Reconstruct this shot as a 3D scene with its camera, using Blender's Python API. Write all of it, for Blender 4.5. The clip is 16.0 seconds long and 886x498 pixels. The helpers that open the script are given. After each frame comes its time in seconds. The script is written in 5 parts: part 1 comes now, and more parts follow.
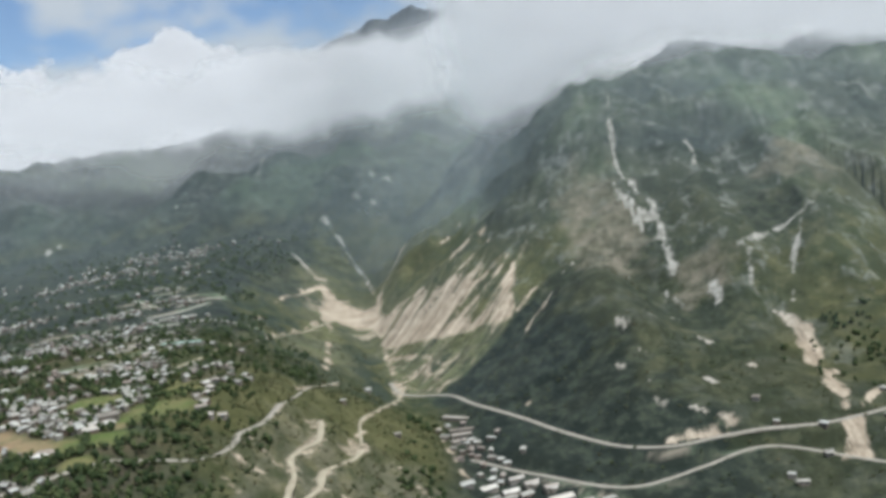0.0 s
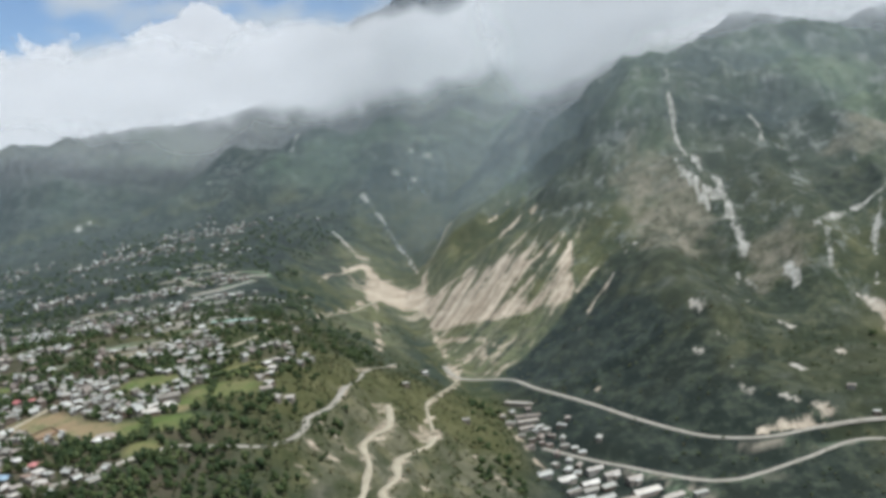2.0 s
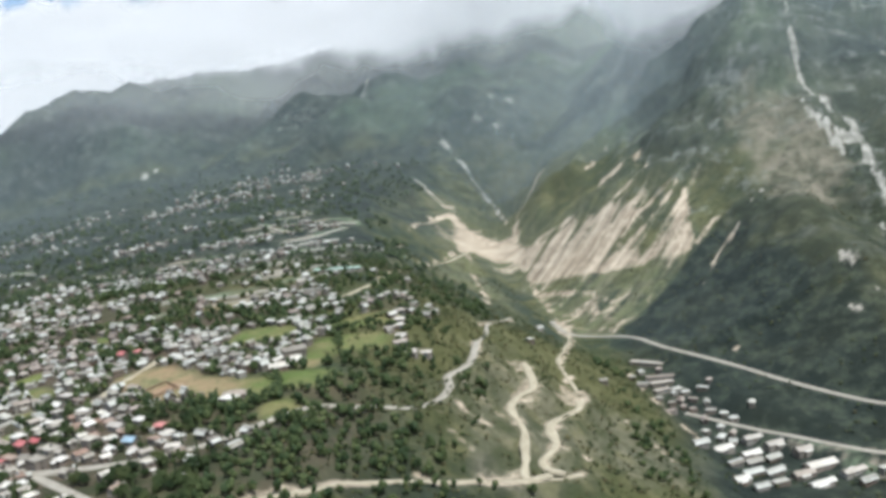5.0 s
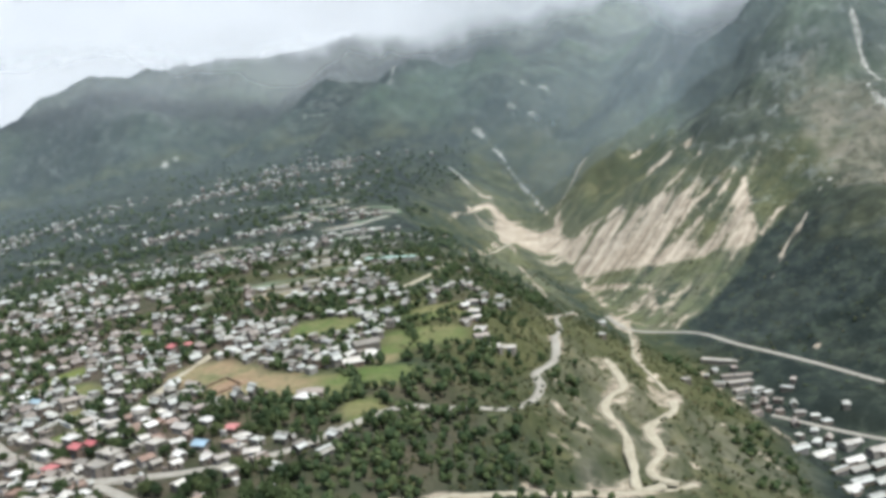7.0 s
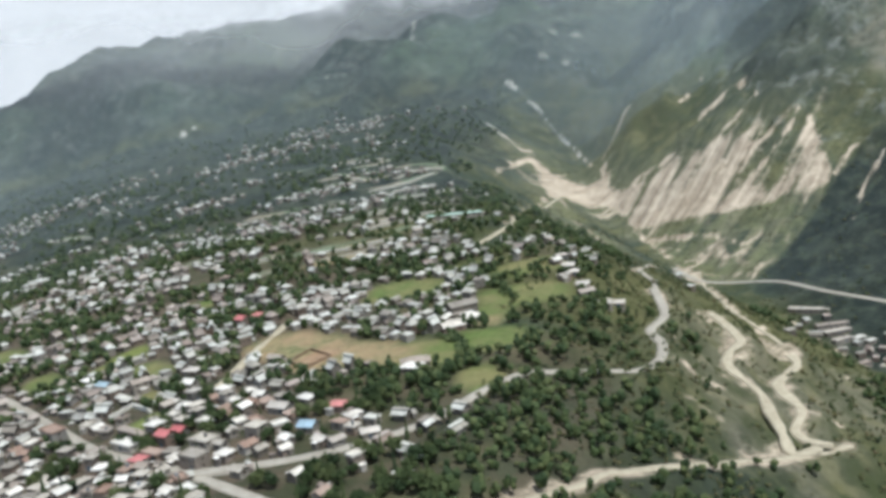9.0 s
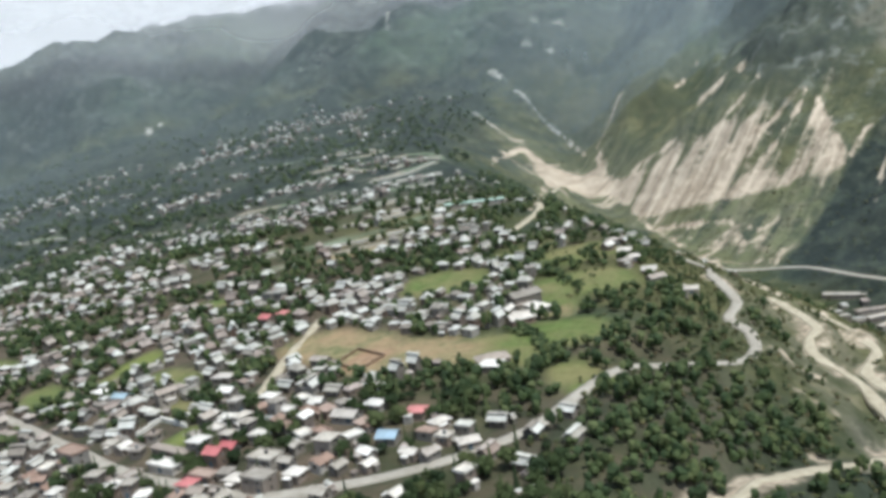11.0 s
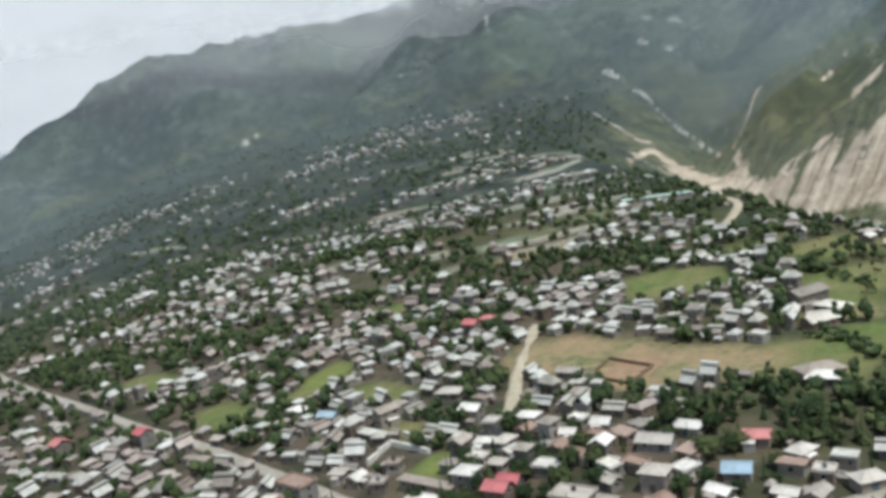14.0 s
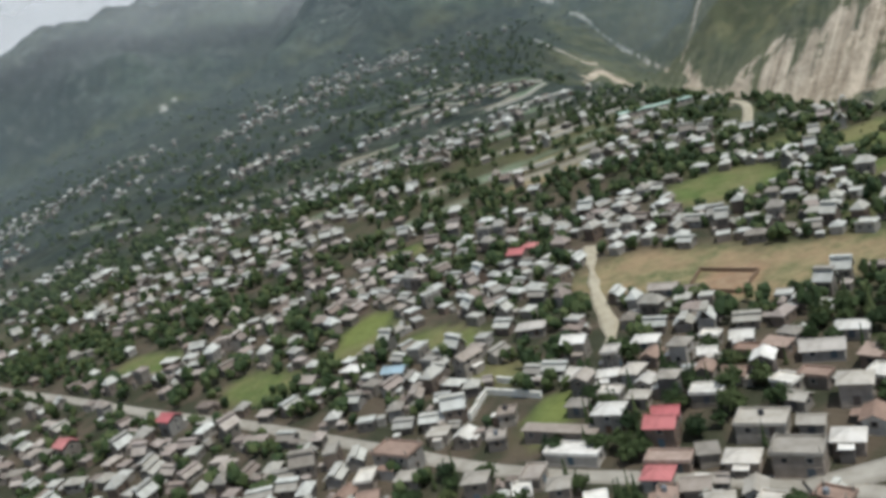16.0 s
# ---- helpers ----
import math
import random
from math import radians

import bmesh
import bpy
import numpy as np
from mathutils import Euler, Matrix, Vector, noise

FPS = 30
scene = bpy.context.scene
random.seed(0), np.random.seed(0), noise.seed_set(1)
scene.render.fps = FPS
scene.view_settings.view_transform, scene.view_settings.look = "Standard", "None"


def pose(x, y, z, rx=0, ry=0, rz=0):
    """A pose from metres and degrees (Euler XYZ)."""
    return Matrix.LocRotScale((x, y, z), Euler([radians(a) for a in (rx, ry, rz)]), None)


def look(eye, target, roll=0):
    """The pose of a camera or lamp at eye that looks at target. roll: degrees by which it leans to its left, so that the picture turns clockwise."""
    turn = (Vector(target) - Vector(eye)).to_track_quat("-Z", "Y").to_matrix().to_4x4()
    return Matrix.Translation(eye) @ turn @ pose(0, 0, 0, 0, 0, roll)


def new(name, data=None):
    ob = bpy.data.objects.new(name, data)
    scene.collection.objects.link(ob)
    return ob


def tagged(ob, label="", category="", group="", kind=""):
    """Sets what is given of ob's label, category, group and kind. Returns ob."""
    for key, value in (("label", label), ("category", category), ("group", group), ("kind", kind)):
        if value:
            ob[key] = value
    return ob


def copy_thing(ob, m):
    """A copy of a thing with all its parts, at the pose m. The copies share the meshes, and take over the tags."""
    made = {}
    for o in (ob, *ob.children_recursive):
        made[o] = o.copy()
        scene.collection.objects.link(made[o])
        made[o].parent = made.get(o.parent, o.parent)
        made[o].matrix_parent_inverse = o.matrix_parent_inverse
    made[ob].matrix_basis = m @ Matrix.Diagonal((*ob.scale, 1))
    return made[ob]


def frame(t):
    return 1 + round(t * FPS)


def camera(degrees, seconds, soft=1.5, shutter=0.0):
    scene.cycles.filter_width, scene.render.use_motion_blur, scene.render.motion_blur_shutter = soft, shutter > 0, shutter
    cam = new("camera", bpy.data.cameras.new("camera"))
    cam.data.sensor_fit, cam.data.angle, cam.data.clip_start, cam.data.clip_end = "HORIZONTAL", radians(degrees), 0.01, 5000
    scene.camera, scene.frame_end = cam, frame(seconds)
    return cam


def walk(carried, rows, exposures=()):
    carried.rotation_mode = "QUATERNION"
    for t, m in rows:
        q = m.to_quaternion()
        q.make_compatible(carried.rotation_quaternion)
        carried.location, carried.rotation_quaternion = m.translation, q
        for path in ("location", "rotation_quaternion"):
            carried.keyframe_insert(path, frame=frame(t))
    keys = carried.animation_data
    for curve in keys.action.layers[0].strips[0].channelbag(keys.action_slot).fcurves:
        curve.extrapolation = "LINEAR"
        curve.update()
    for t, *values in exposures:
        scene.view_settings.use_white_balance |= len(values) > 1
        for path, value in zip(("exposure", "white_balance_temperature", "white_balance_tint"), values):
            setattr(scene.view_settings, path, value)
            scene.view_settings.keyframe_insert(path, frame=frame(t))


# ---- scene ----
cam = camera(53.70, 16.0, soft=4.0)
# seconds, place, turn
PATH = [
    (0, -8.99, 2.53, 257.06, 86.106, 6.064, -0.638),
    (0.5, -21.79, 15.11, 255.47, 87.677, 5.291, 1.08),
    (1, -34.6, 27.62, 253.8, 87.078, 5.23, 1.392),
    (1.5, -47.41, 40.06, 252.05, 85.934, 5.439, 0.773),
    (2, -60.23, 52.43, 250.23, 85.175, 5.555, 0.281),
    (2.5, -73.05, 64.73, 248.35, 84.566, 5.256, 0.329),
    (3, -85.88, 76.94, 246.4, 83.828, 4.323, 0.617),
    (3.5, -98.71, 89.08, 244.41, 83.061, 3.974, 2.098),
    (4, -111.55, 101.14, 242.37, 82.602, 5.61, 3.245),
    (6.5, -175.8, 160.11, 231.68, 82.73, 4.665, 2.206),
    (7, -188.67, 171.63, 229.49, 82.403, 4.944, 3.043),
    (7.5, -201.54, 183.04, 227.29, 81.888, 5.464, 3.983),
    (8, -214.42, 194.36, 225.1, 81.144, 5.53, 4.516),
    (8.5, -227.29, 205.57, 222.91, 80.331, 6.721, 4.19),
    (11, -291.76, 259.98, 212.29, 79.704, 8.153, -0.247),
    (11.5, -304.67, 270.52, 210.27, 81.91, 6.892, 2.807),
    (12, -317.59, 280.93, 208.31, 81.945, 6.475, 4.335),
    (12.5, -330.5, 291.23, 206.39, 81.726, 7.236, 4.936),
    (13, -343.43, 301.39, 204.54, 81.586, 8.041, 4.727),
    (13.5, -356.35, 311.43, 202.76, 81.418, 8.881, 4.19),
    (14, -369.28, 321.34, 201.05, 81.529, 9.214, 3.579),
    (14.5, -382.22, 331.12, 199.42, 81.39, 10.376, 2.617),
    (15, -395.16, 340.76, 197.87, 80.733, 11.438, 1.423),
    (15.5, -408.11, 350.26, 196.42, 79.521, 12.645, -0.281),
    (16, -421.06, 359.62, 195.06, 77.084, 14.342, -3.123),
]
walk(cam, [(t, pose(x, y, z, rx, ry, rz)) for t, x, y, z, rx, ry, rz in PATH], exposures=[(t, stops, kelvin, 8) for t, stops, kelvin in ((0, 0.21, 6080), (1, 0.13, 6080), (2, 0.22, 6030), (3, 0.33, 5980), (3.5, 0.37, 5960), (4, 0.51, 6060), (7, 0.51, 6000), (8, 0.4, 5990), (11, 0.46, 5990), (12, 0.28, 6030), (13.5, 0.28, 6070), (15, 0.15, 6080), (16, 0.06, 6110))])

# ---- sky, sun and exposure ----
SUN_HEIGHT, SUN_TURN = 66.0, 140.0
world = bpy.data.worlds.new("sky")
scene.world = world
world.use_nodes = True
wn, wl = world.node_tree.nodes, world.node_tree.links
wn.clear()
sky = wn.new("ShaderNodeTexSky")
sky.sky_type, sky.sun_disc = "NISHITA", False
sky.sun_elevation, sky.sun_rotation = radians(SUN_HEIGHT), radians(SUN_TURN)
sky.altitude, sky.dust_density = 1500, 2.0
blue = wn.new("ShaderNodeBackground")
blue.inputs["Strength"].default_value = 0.11
wl.new(sky.outputs[0], blue.inputs["Color"])
white = wn.new("ShaderNodeBackground")
white.inputs["Color"].default_value, white.inputs["Strength"].default_value = (0.87, 0.935, 1.0, 1), 0.56
wc = wn.new("ShaderNodeTexCoord")
wm = wn.new("ShaderNodeMapping")
wm.inputs["Scale"].default_value = (1.0, 1.0, 1.9)
puffs = wn.new("ShaderNodeTexNoise")
puffs.inputs["Scale"].default_value, puffs.inputs["Detail"].default_value, puffs.inputs["Roughness"].default_value = 4.2, 9.0, 0.52
cover = wn.new("ShaderNodeMapRange")
cover.interpolation_type = "SMOOTHSTEP"
cover.inputs["From Min"].default_value, cover.inputs["From Max"].default_value = 0.42, 0.56
wx = wn.new("ShaderNodeMixShader")
wo = wn.new("ShaderNodeOutputWorld")
wl.new(wc.outputs["Generated"], wm.inputs["Vector"])
wl.new(wm.outputs[0], puffs.inputs["Vector"])
lift = wn.new("ShaderNodeSeparateXYZ")
wl.new(wc.outputs["Generated"], lift.inputs[0])
low = wn.new("ShaderNodeMapRange")
for key, v in (("From Min", 0.11), ("From Max", 0.19), ("To Min", 0.22), ("To Max", 0.0)):
    low.inputs[key].default_value = v
wl.new(lift.outputs["Z"], low.inputs["Value"])
more = wn.new("ShaderNodeMath")
wl.new(puffs.outputs[0], more.inputs[0])
wl.new(low.outputs[0], more.inputs[1])
wl.new(more.outputs[0], cover.inputs["Value"])
wl.new(cover.outputs[0], wx.inputs[0])
wl.new(blue.outputs[0], wx.inputs[1])
wl.new(white.outputs[0], wx.inputs[2])
wl.new(wx.outputs[0], wo.inputs["Surface"])

sun = new("sun", bpy.data.lights.new("sun", "SUN"))
sun.data.energy, sun.data.angle, sun.data.color = 3.2, radians(0.6), (1.0, 0.96, 0.9)
to_sun = Vector((math.sin(radians(SUN_TURN)) * math.cos(radians(SUN_HEIGHT)), math.cos(radians(SUN_TURN)) * math.cos(radians(SUN_HEIGHT)), math.sin(radians(SUN_HEIGHT))))
sun.matrix_world = look(to_sun * 1000, (0, 0, 0))
scene.view_settings.exposure = 0.0


# ---- materials ----
class Nodes:
    """A short hand for a material's node tree."""

    def __init__(self, name, rough=0.9, metal=0.0):
        self.mat = bpy.data.materials.new(name)
        self.mat.use_nodes = True
        self.n, self.l = self.mat.node_tree.nodes, self.mat.node_tree.links
        self.skin = self.n["Principled BSDF"]
        self.skin.inputs["Roughness"].default_value, self.skin.inputs["Metallic"].default_value = rough, metal
        self.skin.inputs["Specular IOR Level"].default_value = 0.25
        self.at = self.n.new("ShaderNodeTexCoord").outputs["Object"]

    def put(self, socket, value):
        if isinstance(value, bpy.types.NodeSocket):
            self.l.new(value, socket)
        elif isinstance(value, tuple) and len(value) == 3:
            socket.default_value = (*value, 1) if len(socket.default_value) == 4 else value
        else:
            socket.default_value = value

    def noise(self, size, detail=4, rough=0.6, at=None, stretch=None):
        at = at or self.at
        if stretch:
            m = self.n.new("ShaderNodeMapping")
            m.inputs["Scale"].default_value = stretch
            self.l.new(at, m.inputs[0])
            at = m.outputs[0]
        t = self.n.new("ShaderNodeTexNoise")
        t.inputs["Scale"].default_value, t.inputs["Detail"].default_value, t.inputs["Roughness"].default_value = 1 / size, detail, rough
        self.l.new(at, t.inputs["Vector"])
        return t.outputs[0]

    def band(self, value, a, b, c=0.0, d=1.0):
        r = self.n.new("ShaderNodeMapRange")
        r.interpolation_type = "SMOOTHSTEP"
        for key, v in (("Value", value), ("From Min", a), ("From Max", b), ("To Min", c), ("To Max", d)):
            self.put(r.inputs[key], v)
        return r.outputs[0]

    def mix(self, f, a, b, blend="MIX"):
        m = self.n.new("ShaderNodeMix")
        m.data_type, m.blend_type = "RGBA", blend
        for key, v in ((0, f), (6, a), (7, b)):
            self.put(m.inputs[key], v)
        return m.outputs[2]

    def maths(self, op, a, b=0.0):
        m = self.n.new("ShaderNodeMath")
        m.operation = op
        self.put(m.inputs[0], a)
        self.put(m.inputs[1], b)
        return m.outputs[0]

    def attribute(self, name):
        a = self.n.new("ShaderNodeAttribute")
        a.attribute_name = name
        return a.outputs["Fac"]

    def ramp(self, f, *stops):
        r = self.n.new("ShaderNodeValToRGB")
        while len(r.color_ramp.elements) < len(stops):
            r.color_ramp.elements.new(0.5)
        for e, (p, c) in zip(r.color_ramp.elements, stops):
            e.position, e.color = p, (*c, 1)
        self.put(r.inputs[0], f)
        return r.outputs[0]

    def random(self):
        return self.n.new("ShaderNodeObjectInfo").outputs["Random"]

    def island(self):
        return self.n.new("ShaderNodeNewGeometry").outputs["Random Per Island"]

    def done(self, colour, bump=None, strength=0.4, distance=0.1):
        self.put(self.skin.inputs["Base Color"], colour)
        if bump is not None:
            b = self.n.new("ShaderNodeBump")
            b.inputs["Strength"].default_value, b.inputs["Distance"].default_value = strength, distance
            self.put(b.inputs["Height"], bump)
            self.l.new(b.outputs[0], self.skin.inputs["Normal"])
        return self.mat


def ground_material():
    m = Nodes("hillside", 0.95)
    big, mid, fine = m.noise(120, 5), m.noise(22, 5), m.noise(3.5, 4, 0.7)
    shrub = m.mix(m.band(big, 0.4, 0.62), (0.052, 0.064, 0.023), (0.096, 0.098, 0.037))
    shrub = m.mix(m.band(mid, 0.47, 0.66), shrub, (0.142, 0.136, 0.06))
    flow = m.n.new("ShaderNodeCombineXYZ")
    m.put(flow.inputs[0], m.attribute("across"))
    m.put(flow.inputs[1], m.maths("MULTIPLY", m.attribute("down"), 0.07))
    runs, gullies = m.noise(9, 6, 0.62, at=flow.outputs[0]), m.noise(34, 5, 0.6, at=flow.outputs[0])
    east, thin = m.attribute("east"), m.attribute("thin")
    runs = m.mix(east, runs, m.noise(9, 6, 0.62, stretch=(1, 0.09, 0)))
    gullies = m.mix(east, gullies, m.noise(34, 5, 0.6, stretch=(1, 0.12, 0)))
    # upper slopes bluer, thin cover paler: some distance haze is put into the colour
    shrub = m.mix(m.attribute("height"), shrub, m.mix(m.band(m.maths("ADD", m.maths("MULTIPLY", gullies, 0.42), m.maths("MULTIPLY", m.noise(20, 6, 0.7), 0.58)), 0.36, 0.64), m.mix(thin, (0.026, 0.038, 0.032), (0.058, 0.076, 0.06)), m.mix(thin, (0.062, 0.074, 0.056), (0.135, 0.15, 0.122))))
    wood = m.mix(m.band(mid, 0.35, 0.65), m.mix(m.attribute("height"), (0.026, 0.041, 0.03), (0.026, 0.038, 0.034)), m.mix(m.attribute("height"), (0.05, 0.068, 0.044), (0.05, 0.066, 0.054)))
    c = m.mix(m.maths("MULTIPLY", m.attribute("wood"), m.band(m.noise(62, 7, 0.66), 0.41, 0.57, 0.12, 1)), shrub, wood)
    # broad patches stand in for lit ridges and blue-shaded hollows, put into the colour
    c = m.mix(m.attribute("height"), c, m.mix(1.0, c, m.ramp(m.noise(210, 4, 0.55), (0.36, (0.5, 0.55, 0.6)), (0.52, (1.0, 1.0, 1.0)), (0.66, (1.5, 1.6, 1.3))), "MULTIPLY"))
    # far range: the hazy blue-grey of distance is put into the colour
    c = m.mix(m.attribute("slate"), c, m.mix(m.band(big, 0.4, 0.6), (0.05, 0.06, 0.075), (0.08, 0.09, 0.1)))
    bare = m.mix(m.band(m.maths("ADD", m.maths("MULTIPLY", runs, 0.65), m.maths("MULTIPLY", m.noise(14, 6, 0.7), 0.35)), 0.36, 0.64), (0.27, 0.215, 0.15), (0.66, 0.555, 0.42))
    bare = m.mix(m.attribute("pale"), bare, m.mix(m.band(m.noise(10, 6, 0.7), 0.38, 0.62), (0.26, 0.255, 0.215), (0.5, 0.48, 0.42)))
    # very dark cover: close woods, with slope shade put into the same colour
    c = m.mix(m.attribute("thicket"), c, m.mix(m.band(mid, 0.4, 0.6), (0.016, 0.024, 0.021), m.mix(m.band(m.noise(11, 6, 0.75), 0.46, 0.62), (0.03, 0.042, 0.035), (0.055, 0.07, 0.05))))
    c = m.mix(m.maths("MULTIPLY", m.attribute("stony"), m.band(m.maths("ADD", m.maths("MULTIPLY", runs, 0.22), m.maths("MULTIPLY", m.noise(32, 7, 0.72), 0.78)), 0.5, 0.64, 0, 0.7)), c, (0.27, 0.28, 0.25))
    c = m.mix(m.attribute("town"), c, m.mix(m.band(m.noise(14, 4), 0.4, 0.6), (0.125, 0.097, 0.068), (0.05, 0.053, 0.03)))
    green = m.mix(m.band(m.noise(30, 3), 0.35, 0.65), m.mix(m.band(m.noise(6, 5, 0.7), 0.4, 0.62), (0.1, 0.15, 0.038), (0.14, 0.18, 0.055)), (0.2, 0.19, 0.08))
    c = m.mix(m.attribute("grass"), c, green)
    c = m.mix(m.attribute("soil"), c, m.mix(m.band(m.noise(18, 4), 0.35, 0.65), (0.33, 0.24, 0.135), m.mix(m.band(m.noise(7, 4, 0.7), 0.4, 0.6), (0.15, 0.165, 0.07), (0.27, 0.235, 0.12))))
    c = m.mix(m.attribute("lush"), c, (0.18, 0.21, 0.06))
    c = m.mix(m.attribute("court"), c, m.mix(m.band(m.noise(5, 4), 0.4, 0.6), (0.33, 0.21, 0.125), (0.37, 0.26, 0.16)))
    c = m.mix(m.attribute("strip"), c, m.mix(m.band(m.noise(40, 3), 0.45, 0.55), (0.4, 0.35, 0.27), (0.2, 0.25, 0.16)))
    c = m.mix(m.maths("MULTIPLY", m.attribute("dry"), m.band(m.noise(18, 6, 0.7), 0.36, 0.6, 0.25, 1)), c, m.mix(m.band(mid, 0.4, 0.6), (0.2, 0.185, 0.13), (0.26, 0.23, 0.175)))
    c = m.mix(m.maths("MULTIPLY", m.attribute("scree"), m.band(m.maths("ADD", m.maths("MULTIPLY", runs, 0.6), m.maths("MULTIPLY", m.noise(12, 5, 0.7), 0.4)), 0.36, 0.62)), c, m.mix(m.band(mid, 0.4, 0.6), (0.235, 0.225, 0.135), (0.17, 0.18, 0.09)))
    ragged = m.maths("ADD", m.maths("MULTIPLY", runs, 0.7), m.maths("MULTIPLY", m.noise(7, 6, 0.7), 0.9))
    c = m.mix(m.band(m.maths("ADD", m.attribute("bare"), m.maths("MULTIPLY", m.maths("SUBTRACT", ragged, 0.8), 1.1)), 0.22, 0.82), c, bare)
    c = m.mix(0.5, c, m.ramp(fine, (0.3, (0.45, 0.45, 0.45)), (0.7, (1.0, 1.0, 1.0))), "MULTIPLY")
    return m.done(c, m.maths("ADD", m.noise(6, 6, 0.7), m.maths("MULTIPLY", m.noise(25, 5), 3)), 0.6, 2.0)


def plain_material(name, stops, rough=0.85, size=1.5, metal=0.0, per="object", bump=0.03):
    """A painted, plastered or metal surface whose tint differs from piece to piece, with grime at two scales."""
    m = Nodes(name, rough, metal)
    tint = m.ramp(m.random() if per == "object" else m.island(), *stops)
    grime = m.ramp(m.noise(size, 5, 0.65), (0.3, (0.62, 0.6, 0.56)), (0.6, (1, 1, 1)))
    c = m.mix(0.7, tint, grime, "MULTIPLY")
    c = m.mix(0.5, c, m.ramp(m.noise(size * 5, 3), (0.35, (0.75, 0.74, 0.72)), (0.65, (1, 1, 1))), "MULTIPLY")
    return m.done(c, m.noise(size * 0.3, 4), 0.5, bump)


PALE = ((0.0, (0.66, 0.63, 0.56)), (0.22, (0.88, 0.85, 0.78)), (0.4, (0.5, 0.45, 0.38)), (0.58, (0.84, 0.8, 0.71)), (0.8, (0.34, 0.285, 0.235)), (1.0, (0.7, 0.68, 0.62)))
DULL = ((0.0, (0.3, 0.26, 0.22)), (0.3, (0.52, 0.46, 0.4)), (0.5, (0.2, 0.16, 0.13)), (0.75, (0.42, 0.36, 0.32)), (1.0, (0.26, 0.2, 0.16)))
PLASTER = ((0.0, (0.16, 0.14, 0.115)), (0.25, (0.34, 0.31, 0.265)), (0.45, (0.2, 0.145, 0.11)), (0.65, (0.48, 0.45, 0.4)), (0.82, (0.135, 0.13, 0.12)), (1.0, (0.27, 0.21, 0.165)))
GROUND = ground_material()
ROOF = {"pale": plain_material("pale_metal_roof", PALE, 0.5, 2.0), "grey": plain_material("concrete_roof", ((0, (0.26, 0.235, 0.2)), (1, (0.5, 0.46, 0.39))), 0.85, 3.0),
        "red": plain_material("red_metal_roof", ((0, (0.48, 0.12, 0.13)), (1, (0.56, 0.24, 0.22))), 0.55, 2.0),
        "teal": plain_material("teal_metal_roof", ((0, (0.34, 0.46, 0.55)), (1, (0.4, 0.5, 0.5))), 0.55, 2.0),
        "mint": plain_material("pale_green_roof", ((0, (0.4, 0.56, 0.48)), (1, (0.46, 0.6, 0.5))), 0.5, 2.0),
        "rust": plain_material("rusty_metal_roof", ((0, (0.3, 0.2, 0.15)), (1, (0.42, 0.32, 0.26))), 0.7, 1.5)}
WALL = plain_material("plaster", PLASTER, 0.9, 1.8)
# near roof tints, darkened; the bluish cast of distance is put into the colour
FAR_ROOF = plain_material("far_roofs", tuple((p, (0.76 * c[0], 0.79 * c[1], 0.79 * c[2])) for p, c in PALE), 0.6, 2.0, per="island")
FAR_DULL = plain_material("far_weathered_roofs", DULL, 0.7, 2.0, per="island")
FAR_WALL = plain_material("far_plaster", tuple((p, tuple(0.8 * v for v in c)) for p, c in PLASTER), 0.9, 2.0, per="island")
PANE = Nodes("window_glass", 0.08).done((0.02, 0.025, 0.03))
DOOR = plain_material("painted_door", ((0, (0.12, 0.07, 0.04)), (1, (0.1, 0.16, 0.2))), 0.6, 0.5)
DIRT = plain_material("dirt_track", ((0, (0.47, 0.42, 0.31)), (1, (0.47, 0.42, 0.31))), 0.95, 4.0, bump=0.15)
PAVED = plain_material("dusty_road", ((0, (0.4, 0.37, 0.31)), (1, (0.4, 0.37, 0.31))), 0.9, 4.0, bump=0.08)
EARTH_WALL = plain_material("earthen_wall", ((0, (0.2, 0.14, 0.095)), (1, (0.26, 0.18, 0.12))), 0.95, 1.2, bump=0.1)
WHITEWASH = plain_material("whitewash", ((0, (0.72, 0.7, 0.62)), (1, (0.8, 0.78, 0.7))), 0.9, 1.5, bump=0.04)
STONE = plain_material("dry_stone", ((0, (0.42, 0.4, 0.34)), (1, (0.55, 0.53, 0.46))), 0.95, 1.2, bump=0.15)


def leaf_material(name, stops, per):
    m = Nodes(name, 0.75)
    tint = m.ramp(m.random() if per == "object" else m.island(), *stops)
    c = m.mix(0.6, tint, m.ramp(m.noise(0.9, 5, 0.7), (0.35, (0.35, 0.38, 0.3)), (0.65, (1.15, 1.15, 1.0))), "MULTIPLY")
    return m.done(c, m.noise(0.35, 4), 0.8, 0.2)


GREENS = ((0.0, (0.026, 0.046, 0.018)), (0.4, (0.045, 0.07, 0.025)), (0.75, (0.068, 0.092, 0.034)), (1.0, (0.105, 0.125, 0.05)))
PALE_GREENS = ((0.0, (0.03, 0.046, 0.022)), (0.4, (0.062, 0.08, 0.03)), (0.75, (0.096, 0.108, 0.042)), (0.9, (0.115, 0.088, 0.05)), (1.0, (0.15, 0.135, 0.06)))
LEAF_SCRUB = leaf_material("scrub_foliage", PALE_GREENS, "island")
LEAF, LEAF_FAR = leaf_material("foliage", GREENS, "object"), leaf_material("far_foliage", GREENS, "island")
BARK = plain_material("bark", ((0, (0.1, 0.075, 0.05)), (1, (0.16, 0.12, 0.09))), 0.95, 0.5, bump=0.05)


